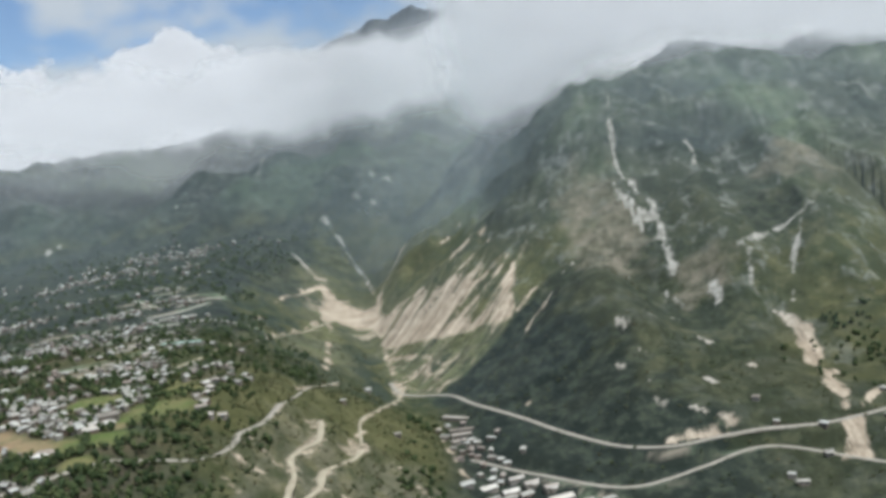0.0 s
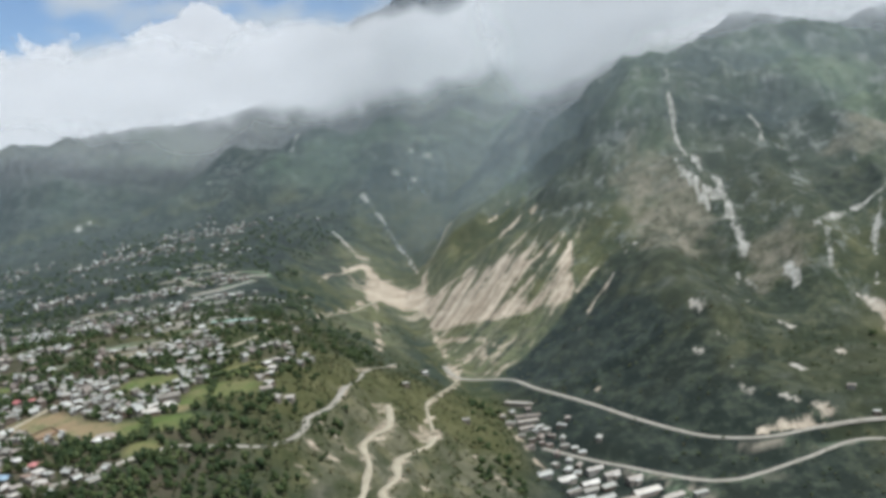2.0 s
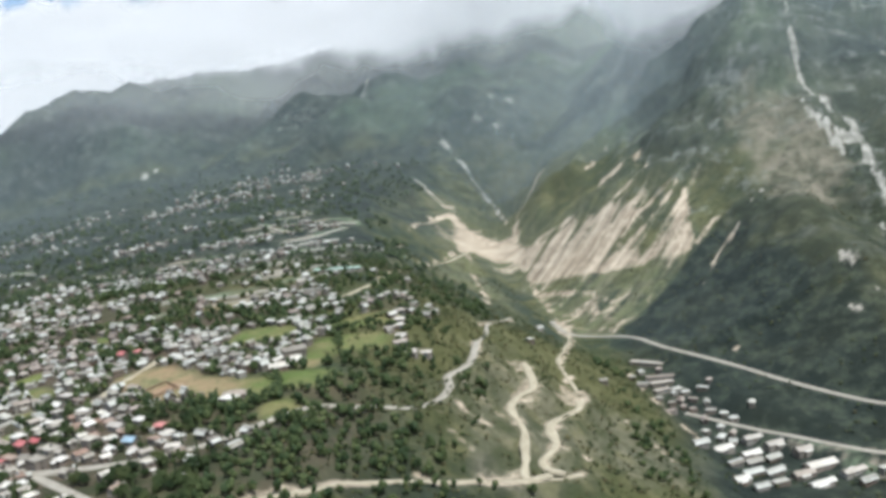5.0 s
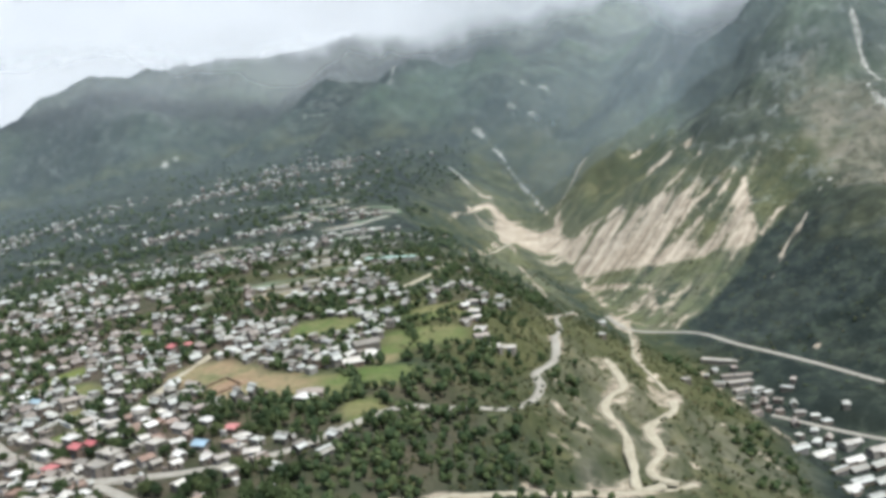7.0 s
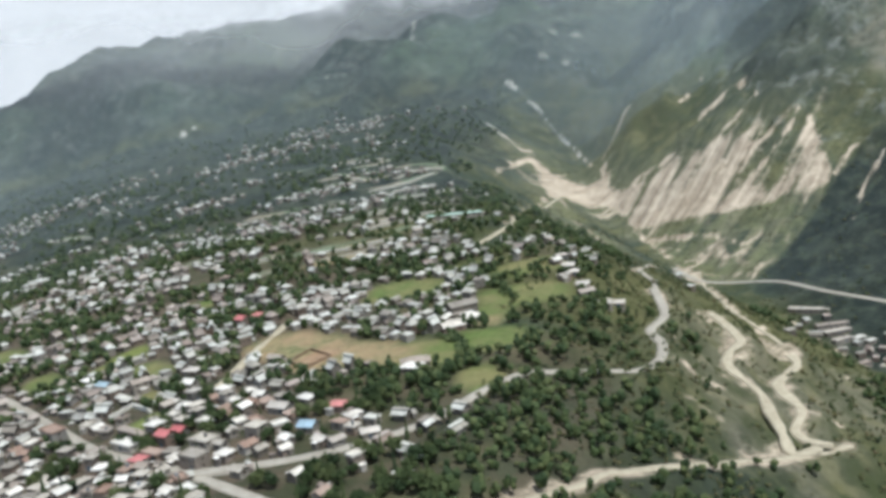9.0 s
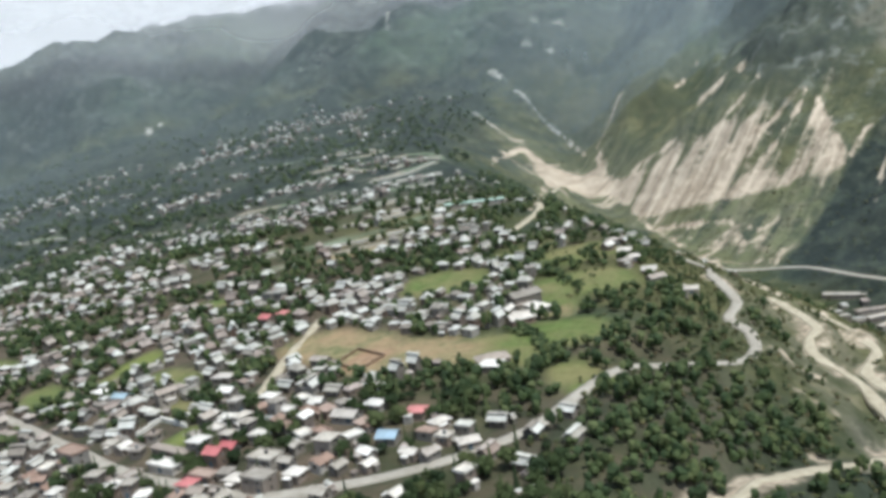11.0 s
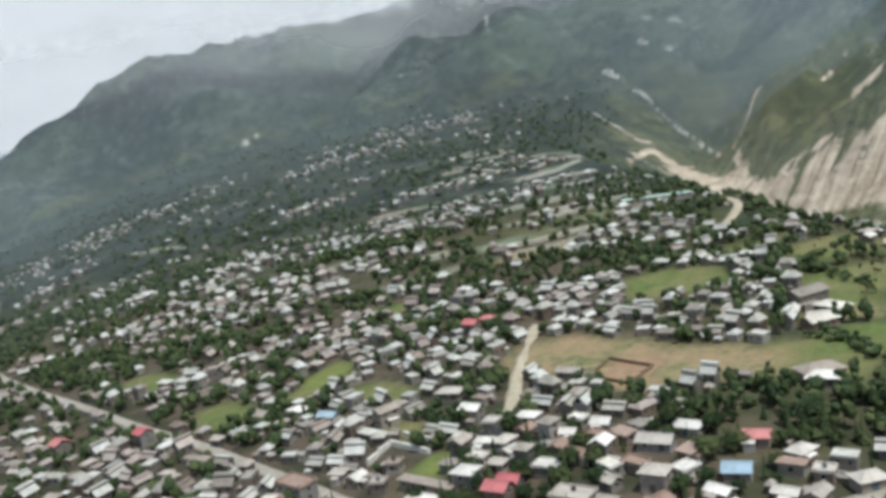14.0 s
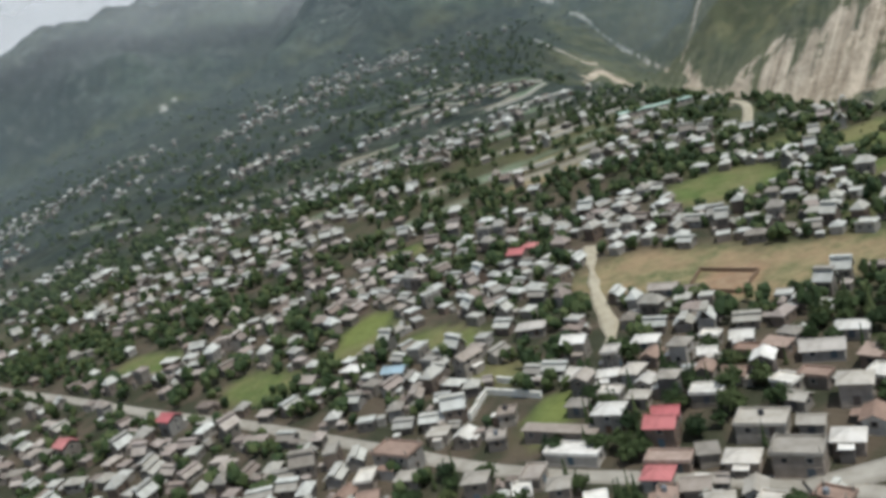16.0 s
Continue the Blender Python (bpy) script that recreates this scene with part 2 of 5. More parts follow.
def lit_from_above(m, *shaders, heaps=0.0):
    """Vapour has no surface of its own: it takes the light of the open sky above it."""
    up = m.n.new("ShaderNodeCombineXYZ")
    for k, v in enumerate((0.1, -0.42, 0.9)):
        up.inputs[k].default_value = v
    bulge = m.n.new("ShaderNodeBump")
    bulge.inputs["Strength"].default_value, bulge.inputs["Distance"].default_value = min(1.0, heaps), 60
    m.l.new(m.noise(240, 3, 0.45), bulge.inputs["Height"])
    m.l.new(up.outputs[0], bulge.inputs["Normal"])
    for shader in shaders:
        m.l.new((bulge if heaps else up).outputs[0], shader.inputs["Normal"])


def cloud_material(name, amount, lo, hi):
    """Thin lit vapour: white, scattering to both sides, clear where the vapour thins out."""
    m = Nodes(name)
    m.n.remove(m.skin)
    out = m.n["Material Output"]
    a, b, clear = m.n.new("ShaderNodeBsdfDiffuse"), m.n.new("ShaderNodeBsdfTranslucent"), m.n.new("ShaderNodeBsdfTransparent")
    a.inputs[0].default_value = b.inputs[0].default_value = (0.95, 0.955, 0.965, 1)
    lit_from_above(m, a, b, heaps=0.1)
    half, veil = m.n.new("ShaderNodeMixShader"), m.n.new("ShaderNodeMixShader")
    half.inputs[0].default_value = 0.1
    m.l.new(a.outputs[0], half.inputs[1])
    m.l.new(b.outputs[0], half.inputs[2])
    swell = m.maths("ADD", m.maths("SUBTRACT", m.noise(230, 7, 0.55, stretch=(1, 1, 1.2)), 0.5), m.maths("SUBTRACT", m.noise(80, 6, 0.62), 0.5))
    thick = m.band(m.maths("ADD", m.attribute("vapour"), m.maths("MULTIPLY", swell, amount)), lo, hi)
    thick = m.maths("MULTIPLY", thick, m.band(m.attribute("vapour"), 0.0, 0.18))
    thick = m.maths("MINIMUM", m.maths("ADD", m.maths("MULTIPLY", thick, 0.97), m.attribute("mist")), 0.985)
    m.l.new(thick, veil.inputs[0])
    m.l.new(clear.outputs[0], veil.inputs[1])
    m.l.new(half.outputs[0], veil.inputs[2])
    m.l.new(veil.outputs[0], out.inputs["Surface"])
    return m.mat


SOFT_VAPOUR, HEAPED_VAPOUR = cloud_material("cloud_vapour", 0.75, 0.12, 0.85), cloud_material("heaped_vapour", 1.5, 0.38, 0.62)


# ---- the lie of the land, from named ridges and valleys ----
def spine(X, Y, line):
    """Distance to a line of (x, y, z) in plan, and the line's height at its nearest point."""
    best, high = np.full(X.shape, 1e9), np.zeros(X.shape)
    for (ax, ay, az), (bx, by, bz) in zip(line, line[1:]):
        dx, dy = bx - ax, by - ay
        u = np.clip(((X - ax) * dx + (Y - ay) * dy) / (dx * dx + dy * dy), 0, 1)
        d = np.hypot(X - ax - u * dx, Y - ay - u * dy)
        near = d < best
        best, high = np.where(near, d, best), np.where(near, az + u * (bz - az), high)
    return best, high


def smin(a, b, k):
    h = np.clip(0.5 + 0.5 * (b - a) / k, 0, 1)
    return b + (a - b) * h - k * h * (1 - h)


def smax(a, b, k):
    return -smin(-a, -b, k)


def ramp(v, a, b):
    u = np.clip((v - a) / (b - a), 0, 1)
    return u * u * (3 - 2 * u)


def wave_noise(X, Y, size, seed, octaves=4):
    """Value noise on a lattice, from -1 to 1."""
    total, gain, norm = np.zeros(np.shape(X)), 1.0, 0.0
    for o in range(octaves):
        u, v = X / size + 17.3 * seed + 5.1 * o, Y / size - 9.7 * seed + 3.3 * o
        iu, iv = np.floor(u), np.floor(v)
        fu, fv = u - iu, v - iv
        fu, fv = fu * fu * (3 - 2 * fu), fv * fv * (3 - 2 * fv)

        def corner(a, b):
            s = np.sin(a * 127.1 + b * 311.7 + seed * 74.7 + o * 19.19) * 43758.5453
            return (s - np.floor(s)) * 2 - 1

        lo = corner(iu, iv) * (1 - fu) + corner(iu + 1, iv) * fu
        hi = corner(iu, iv + 1) * (1 - fu) + corner(iu + 1, iv + 1) * fu
        total += gain * (lo * (1 - fv) + hi * fv)
        norm += gain
        gain, size = gain * 0.5, size * 0.5
    return total / norm


BENCH = (107.988, 6.956, 7.471, -0.574, 0.457, -1.588)
RIVER = [(900, 420, -45), (420, 500, -30), (200, 600, -18), (60, 690, -8), (15, 770, 4), (-20, 880, 14), (-50, 975, 22),
         (-80, 1080, 35), (-108, 1170, 45), (-125, 1290, 72), (-105, 1400, 97), (-62, 1590, 165), (-40, 1900, 300)]
SIDE_DRAW = [(30, 740, 0), (22, 600, -15), (0, 450, -28), (-30, 200, -45), (-60, -600, -60)]
NOSE = [(-22, 1004, 4), (12, 1024, 40), (70, 1078, 78), (122, 1098, 104), (175, 1110, 142), (228, 1185, 222), (250, 1240, 256), (212, 1330, 325), (285, 1390, 380), (460, 1430, 440),
        (560, 1440, 440), (700, 1380, 415), (1100, 1300, 400)]
NOSE_BACK = [(245, 1362, 362), (205, 1450, 380), (210, 1600, 405), (190, 1900, 430), (260, 2300, 470)]
NOSE_RIBS = [[(300, 1385, 380), (345, 1180, 250), (338, 1015, 155), (300, 940, 92), (290, 860, 62), (285, 780, 38)], [(480, 1425, 440), (470, 1200, 290), (430, 960, 120)],
             [(212, 1330, 325), (255, 1210, 240), (280, 1080, 150), (262, 990, 98), (235, 890, 62), (200, 800, 38)],
             [(175, 1110, 142), (172, 1010, 136), (188, 920, 106), (180, 840, 52)]]
CREST = [(-2600, 1300, -60), (-1450, 1760, 150), (-1276, 1850, 245), (-1180, 1900, 300), (-1025, 2000, 392), (-900, 2030, 418), (-650, 2110, 420), (-500, 2140, 442), (-250, 2250, 500),
         (100, 2320, 560), (600, 2300, 600), (1600, 2000, 640)]
SPURS = [[(-500, 2140, 442), (-492, 1800, 316), (-610, 1690, 240), (-690, 1600, 178)], [(-250, 2250, 500), (-345, 1780, 328), (-430, 1640, 250), (-480, 1540, 198)],
         [(-150, 2200, 500), (-185, 1800, 330), (-198, 1560, 216), (-225, 1440, 140)], [(-900, 2030, 418), (-850, 1830, 262), (-900, 1690, 178)], [(-1100, 1960, 330), (-1080, 1800, 215), (-1120, 1660, 120)],
         [(60, 2300, 555), (-60, 1900, 370), (-95, 1700, 280)]]
FAR_RANGE = [(-3600, 3300, 150), (-2000, 3700, 330), (-1150, 3900, 640), (-760, 3950, 930), (-560, 3950, 860), (-330, 4000, 1010), (-40, 3950, 1080), (150, 3900, 1010), (700, 3800, 1000), (2200, 3500, 1100)]


def rounded(d, r):
    """A distance whose crest is blunt over the radius r."""
    return np.sqrt(d * d + r * r) - r


def bench(X, Y):
    x, y = (np.clip(X, -1500, 200) + 400) / 100, (np.clip(Y, -400, 1700) - 700) / 100
    return BENCH[0] + BENCH[1] * x + BENCH[2] * y + BENCH[3] * x * y + BENCH[4] * y * y + BENCH[5] * x * x


def land(X, Y, rough=1.0):
    X, Y = np.asarray(X, float), np.asarray(Y, float)
    d, z = spine(X, Y, RIVER)
    low = smin(bench(X, Y), z + 0.52 * np.maximum(d - 16, 0) + 0.04 * d, 14)
    dd, dz = spine(X, Y, SIDE_DRAW)
    low = smin(low, dz + 0.52 * np.maximum(dd - 16, 0) + 0.04 * dd, 10)
    east = ramp(X - np.interp(Y, [300, 500, 700, 980, 1200, 1600], [120, 80, 70, -40, -100, -60]), -20, 60)
    low = low * (1 - east) + east * (z + (0.2 + 0.25 * ramp(Y, 1000, 1090) * ramp(Y - 0.75 * X, 990, 1040)) * np.minimum(d, 150) + 32 * ramp(d, 70, 210))
    d, z = spine(X, Y, NOSE)
    steep = 0.46 + 0.16 * ramp(X, 130, 260)
    steep = steep + (0.9 - steep) * ramp((Y - 1000) - 0.75 * (X + 20), 20, 90) * ramp(X, 420, 250)
    hill = z - steep * rounded(d, 14)
    d, z = spine(X, Y, NOSE_BACK)
    hill = smax(hill, z - 0.92 * rounded(d, 30), 25)
    for k, rib in enumerate(NOSE_RIBS):
        d, z = spine(X, Y, rib)
        hill = smax(hill, z - (0.8 if k == 3 else steep) * rounded(d, 22), 24)
    d, z = spine(X, Y, CREST)
    hill = smax(hill, z - 0.92 * rounded(d, 40), 40)
    for spur in SPURS:
        d, z = spine(X, Y, spur)
        hill = smax(hill, z - 0.72 * rounded(d, 34), 50)
    d, z = spine(X, Y, FAR_RANGE)
    hill = np.maximum(hill, z - 0.75 * d)
    h = smax(low, hill, 22)
    up = ramp(hill - low, -15, 60)
    if rough:
        warp = 40 * wave_noise(X, Y, 160, 5, 2)
        ridged = np.abs(wave_noise(X + warp, Y - warp, 240, 2, 5))
        ribs = np.abs(wave_noise(X - 0.6 * warp, Y + 0.6 * warp, 58, 33, 3))
        calm = 1 - 0.75 * ramp(X, -60, 0) * ramp(Y - 0.3 * X, 1260, 1120)
        calm = calm * (1 - 0.5 * ramp(Y, 1650, 1850) * ramp(X, 150, 0))
        h = h + rough * (up * (calm * (30 - 120 * ridged) + 7 - 24 * ribs) + 3.0 * wave_noise(X, Y, 90, 3, 4))
    return np.maximum(h, -60 + 0 * h)


# ---- roads, as plan lines with a width ----
ROADS = {
    "bench_road": (5.5, [(-366, 508), (-320, 508), (-284, 519), (-270, 531), (-257, 547), (-246, 561), (-237, 569), (-221, 573), (-203, 580), (-190, 588), (-179, 604), (-172, 630), (-174, 652), (-161, 680), (-157, 735)]),
    "bench_path": (3.6, [(-157, 735), (-151, 765), (-150, 830), (-143, 868), (-130, 911)]),
    "dirt_track": (5.0, [(-125, 735), (-121, 702), (-122, 681), (-130, 671), (-137, 651), (-133, 631), (-130, 618), (-131, 604), (-131, 590), (-132, 570), (-119, 578)]),
    "dirt_track_low": (5.0, [(-90, 712), (-92, 684), (-102, 668), (-113, 651), (-114, 636), (-112, 622), (-116, 609), (-122, 600), (-120, 591), (-110, 585)]),
    "dirt_track_edge": (4.4, [(-250, 466), (-227, 482), (-216, 498), (-184, 524), (-159, 545), (-111, 584), (-101, 592)]),
    "dirt_track_gully": (2.2, [(-85, 1052), (-72, 1010), (-78, 940), (-89, 858), (-97, 790), (-90, 712)]),
    "valley_road": (6.0, [(-85, 1052), (-70, 1004), (-18, 974), (8, 924), (40, 880), (62, 847), (81, 815), (109, 778), (130, 755), (154, 741), (180, 734), (214, 736), (249, 733), (292, 722), (347, 724), (430, 740)]),
    "low_road": (5.0, [(0, 800), (36, 766), (62, 742), (82, 723), (111, 703), (135, 697), (160, 701), (195, 709), (242, 718), (293, 690), (340, 660)]),
    "main_road": (5.2, [(-760, 900), (-680, 810), (-586, 715), (-507, 638), (-472, 602), (-448, 579), (-429, 559), (-408, 541), (-377, 519), (-354, 500), (-300, 455), (-240, 400)]),
    "dirt_lane": (4.0, [(-366, 690), (-368, 683), (-376, 639), (-379, 609), (-384, 590)]),
    "contour_road": (5.5, [(-175, 1242), (-200, 1140), (-212, 1040), (-228, 930), (-236, 853), (-260, 790)]),
}


def curve_through(points, step):
    """Even points along a smooth line through the given ones."""
    p = np.array([points[0], *points, points[-1]], float)
    out = []
    for a, b, c, d in zip(p, p[1:], p[2:], p[3:]):
        n = max(2, int(np.hypot(*(c - b)[:2]) / step))
        for u in np.arange(n) / n:
            out.append(0.5 * (2 * b + (c - a) * u + (2 * a - 5 * b + 4 * c - d) * u * u + (3 * b - a - 3 * c + d) * u ** 3))
    out.append(p[-1])
    return np.array(out)


def axis(lo, hi, step, first, last, grow):
    core = list(np.arange(lo, hi + 0.1, step))
    s, left = step, [lo]
    while left[-1] > first:
        s *= grow
        left.append(left[-1] - s)
    s, right = step, [hi]
    while right[-1] < last:
        s *= grow
        right.append(right[-1] + s)
    return np.array(left[:0:-1] + core + right[1:])


GX, GY = axis(-760, 580, 5.0, -4900, 4800, 1.04), axis(440, 1640, 5.0, -2600, 4900, 1.018)
MX, MY = np.meshgrid(GX, GY)
GH = land(MX, MY)
LINES = {}
for key, (wide, line) in ROADS.items():
    c = curve_through(line, 5.0)
    z = land(c[:, 0], c[:, 1])
    for _ in range(3):
        z = np.convolve(np.pad(z, 4, mode="edge"), np.ones(9) / 9, "valid")
    LINES[key] = np.column_stack([c, z])
    near = (MX > c[:, 0].min() - 30) & (MX < c[:, 0].max() + 30) & (MY > c[:, 1].min() - 30) & (MY < c[:, 1].max() + 30)
    d, zz = spine(MX[near], MY[near], LINES[key])
    w = ramp(d, wide / 2 + 14, wide / 2 + 4)
    GH[near] = GH[near] * (1 - w) + (zz - 0.3) * w


def ground(x, y):
    """The built ground's height."""
    i, j = np.clip(np.searchsorted(GX, x) - 1, 0, len(GX) - 2), np.clip(np.searchsorted(GY, y) - 1, 0, len(GY) - 2)
    u, v = (x - GX[i]) / (GX[i + 1] - GX[i]), (y - GY[j]) / (GY[j + 1] - GY[j])
    return (GH[j, i] * (1 - u) + GH[j, i + 1] * u) * (1 - v) + (GH[j + 1, i] * (1 - u) + GH[j + 1, i + 1] * u) * v


# fields: centre, half lengths, turn in degrees, kind
FIELDS = [(-254, 630, 9, 7, -30, "soil"), (-360, 806, 22, 7, 0, "soil"), (-339, 614, 9, 12, -43, "court"), (-458, 678, 8, 14, -30, "lush"), (-404, 569, 5, 8, -40, "lush"), (-303, 710, 24, 20, -5, "grass"), (-228, 724, 22, 15, 15, "grass"), (-283, 594, 19, 18, -30, "grass"), (-330, 604, 19, 12, -28, "soil"), (-352, 640, 32, 20, -40, "soil"),
          (-318, 612, 30, 15, -30, "soil"), (-458, 664, 12, 16, -40, "grass"), (-430, 640, 17, 9, -40, "grass"), (-497, 657, 19, 11, -45, "grass"), (-405, 568, 6, 11, -40, "grass"),
          (-415, 602, 10, 6, -40, "grass"), (-260, 640, 16, 12, 0, "grass"), (-560, 730, 20, 10, -40, "grass"), (-440, 760, 14, 8, -20, "grass"), (-350, 840, 26, 7, 10, "soil"), (-255, 560, 12, 14, 20, "grass"), (-258, 604, 22, 16, 0, "grass"), (-236, 668, 24, 20, 10, "grass"), (-262, 745, 20, 9, 10, "grass")]


def field_weight(X, Y, kind=None, soft=0.25):
    total = np.zeros(np.shape(X))
    for cx, cy, a, b, turn, what in FIELDS:
        if kind in (None, what):
            c, s = math.cos(radians(turn)), math.sin(radians(turn))
            u, v = (X - cx) * c + (Y - cy) * s, -(X - cx) * s + (Y - cy) * c
            total = np.maximum(total, ramp((np.abs(u / a) ** 3 + np.abs(v / b) ** 3) ** (1 / 3), 1 + soft, 1 - soft))
    return total


# bare slides and gullies on the slopes: half width, line from the top down
SLIDES_EAST = [(5, [(332, 969), (336, 951), (356, 927)]), (14, [(356, 927), (350, 861), (331, 761), (316, 710), (312, 687)]), (4, [(343, 1023), (352, 1023), (332, 969)]),
               (3, [(343, 1023), (388, 1052), (446, 1056)]), (3, [(425, 1043), (398, 1008), (371, 952)]), (1.6, [(265, 1323), (248, 1226), (251, 1200)]), (3.6, [(251, 1200), (253, 1186), (274, 1143), (271, 1111)]),
               (8, [(271, 1111), (267, 1065), (265, 1039)]), (4, [(234, 1186), (255, 1142), (269, 1106)]), (8, [(300, 1000), (295, 967)]), (3, [(235, 1177), (252, 1109)]), (5, [(346, 1203), (350, 1197)]), (3, [(253, 1270), (251, 1250)]), (5, [(250, 1019), (258, 993)]),
               (6, [(312, 712), (368, 765)]), (6, [(311, 702), (288, 677)]), (5, [(169, 746), (189, 747), (225, 734)]), (5, [(358, 1259), (345, 1178)])]
# runs of fresh earth that fan out above the foot of the great slide
OUTCROPS = [(5, [(166, 989), (172, 975)]), (4, [(169, 921), (176, 908)]), (5, [(180, 872), (188, 858)]), (5, [(204, 775), (212, 766)]), (4, [(231, 826), (236, 815)]), (5, [(223, 758), (232, 750)]), (4, [(285, 855), (280, 838)]), (4, [(250, 905), (256, 890)]), (4, [(205, 945), (214, 935)]), (4, [(240, 960), (250, 950)]), (6, [(173, 798), (182, 789)]), (3, [(175, 1026), (178, 1014)]), (4, [(243, 1010), (248, 998)]), (3, [(156, 864), (160, 853)]), (3.5, [(170, 831), (174, 820)]), (4, [(292, 989), (296, 977)]), (2.5, [(155, 976), (158, 968)]), (1.8, [(84, 936), (66, 888)]), (4.5, [(186, 744), (212, 747)])]
STREAKS = [(4, [(-94, 1194), (-50, 1209), (-8, 1213), (40, 1227), (62, 1248)]), (3.5, [(-76, 1177), (-29, 1180), (12, 1180), (47, 1190)]), (5, [(-49, 1139), (-1, 1155), (34, 1164), (75, 1175)]),
           (3.5, [(-17, 1113), (26, 1136), (51, 1145), (82, 1170)]), (10, [(48, 1072), (62, 1092), (76, 1125)]), (4, [(74, 1112), (83, 1142), (86, 1160)]), (2.6, [(61, 996), (90, 1040), (110, 1058), (155, 1090)]),
           (2.4, [(80, 1076), (99, 1088), (112, 1092)]), (9, [(-180, 1318), (-202, 1380), (-229, 1419), (-253, 1447)]), (5, [(-106, 1325), (-135, 1435), (-175, 1502), (-213, 1586)]),
           (5, [(-111, 1320), (-106, 1365), (-80, 1379), (-62, 1392)]), (4, [(-156, 1621), (-118, 1592), (-95, 1560)]), (4, [(-19, 1340), (22, 1355), (51, 1351)]), (6, [(-100, 1250), (-77, 1266), (-36, 1249)]),
           (5, [(-98, 1190), (-55, 1152), (-13, 1112), (21, 1086)]), (5, [(-98, 1186), (-84, 1090), (-73, 1000)]), (5.5, [(-176, 1242), (-166, 1140), (-150, 975)]), (2.6, [(-190, 1227), (-212, 1130), (-228, 960), (-240, 860)]),
           (3, [(-87, 1149), (-50, 1104), (-14, 1040)]), (3, [(-71, 1049), (-45, 1062), (-24, 1020)]), (4, [(-250, 1100), (-246, 1220), (-230, 1305), (-203, 1362)]), (3, [(-227, 1334), (-209, 1302)])]
# the open ground of the great slide, its green foot, and the wooded ridge in front of it
SLIDE_RIM = [(-209, 1390), (-192, 1321), (-188, 1240), (-156, 1250), (-116, 1262), (-106, 1214), (-98, 1190), (-55, 1150), (-13, 1110), (21, 1084), (48, 1070), (74, 1072), (86, 1127), (84, 1156), (50, 1140), (26, 1192), (-18, 1235), (-64, 1252), (-99, 1266), (-106, 1335), (-137, 1325), (-170, 1336), (-194, 1396)]
SLIDE_FOOT = [(-102, 1192), (-92, 1085), (-78, 990), (-30, 985), (26, 1030), (60, 1064), (21, 1088), (-13, 1114), (-57, 1154)]
RIDGE_EDGE = [(-70, 960), (-34, 982), (7, 1010), (68, 1064), (108, 1086), (156, 1094), (215, 1150)]
SCARS_WEST = [(4, [(-364, 1896), (-367, 1814)]), (4, [(-140, 1740), (-86, 1655)]), (7, [(-775, 1784), (-792, 1767)]),
              (4, [(-249, 1447), (-209, 1394)]), (4, [(42, 1596), (29, 1586)]), (5, [(55, 1288), (10, 1293)]), (4, [(-470, 1770), (-510, 1720)])]

# footpaths, cuttings and worn patches on the spur beside the dirt tracks
SPUR_PATHS = [(2.5, [(-165, 645), (-153, 640), (-141, 632)]), (2.5, [(-180, 591), (-171, 586), (-160, 577)]), (2.5, [(-185, 536), (-175, 538), (-165, 538)]), (4, [(-136, 731), (-126, 711)]),
              (4, [(-121, 693), (-137, 648)]), (4.5, [(-87, 693), (-114, 649)]), (4, [(-157, 742), (-155, 694)]), (7, [(-157, 832), (-146, 862), (-132, 905)]), (2.5, [(-30, 884), (-19, 812), (-4, 725)]), (4, [(-141, 701), (-131, 704)]), (4, [(-92, 748), (-100, 716)]), (2.2, [(-70, 712), (-52, 689), (-30, 666)]), (2.2, [(-115, 610), (-91, 622), (-63, 625)]), (3.5, [(-169, 610), (-163, 608)]), (4, [(-156, 613), (-150, 611)]),
              (3, [(-74, 1048), (-70, 970), (-98, 776)]), (3, [(-96, 728), (-103, 694)]), (3, [(-164, 618), (-160, 619)]), (6, [(-131, 582), (-114, 580)]), (3, [(-127, 616), (-131, 580)])]

# dry-stone terrace walls on the upper bench, each with a strip of field above it
TERRACES = [[(-388, 838), (-357, 833), (-322, 839)], [(-374, 886), (-348, 885), (-306, 894)], [(-355, 901), (-304, 907), (-270, 906)], [(-291, 870), (-256, 885)], [(-364, 1035), (-328, 1056), (-306, 1096)],
            [(-418, 1158), (-379, 1104)], [(-439, 845), (-418, 849)], [(-343, 1093), (-318, 1126), (-300, 1150)], [(-408, 1215), (-373, 1214)], [(-472, 947), (-452, 955)],
            [(-736, 1148), (-673, 1108)], [(-562, 1005), (-519, 986)], [(-400, 925), (-340, 940), (-280, 950)], [(-330, 985), (-270, 1000), (-235, 1030)], [(-350, 1010), (-300, 1025)]]

# narrow field strips that follow the contours between the terrace walls
STRIPS = [[(58, 734), (84, 716), (137, 694), (190, 690)], [(84, 703), (128, 676), (180, 668)], [(95, 690), (140, 660), (200, 655)], [(150, 728), (200, 722), (262, 712)]]
for k in range(11):
    sx, sy = -450 + 45 * math.sin(2.4 * k), 800 + 42 * k
    STRIPS.append([(sx, sy), (sx + 60, sy + 4), (sx + 110 + 45 * math.cos(1.7 * k), sy + 22)])


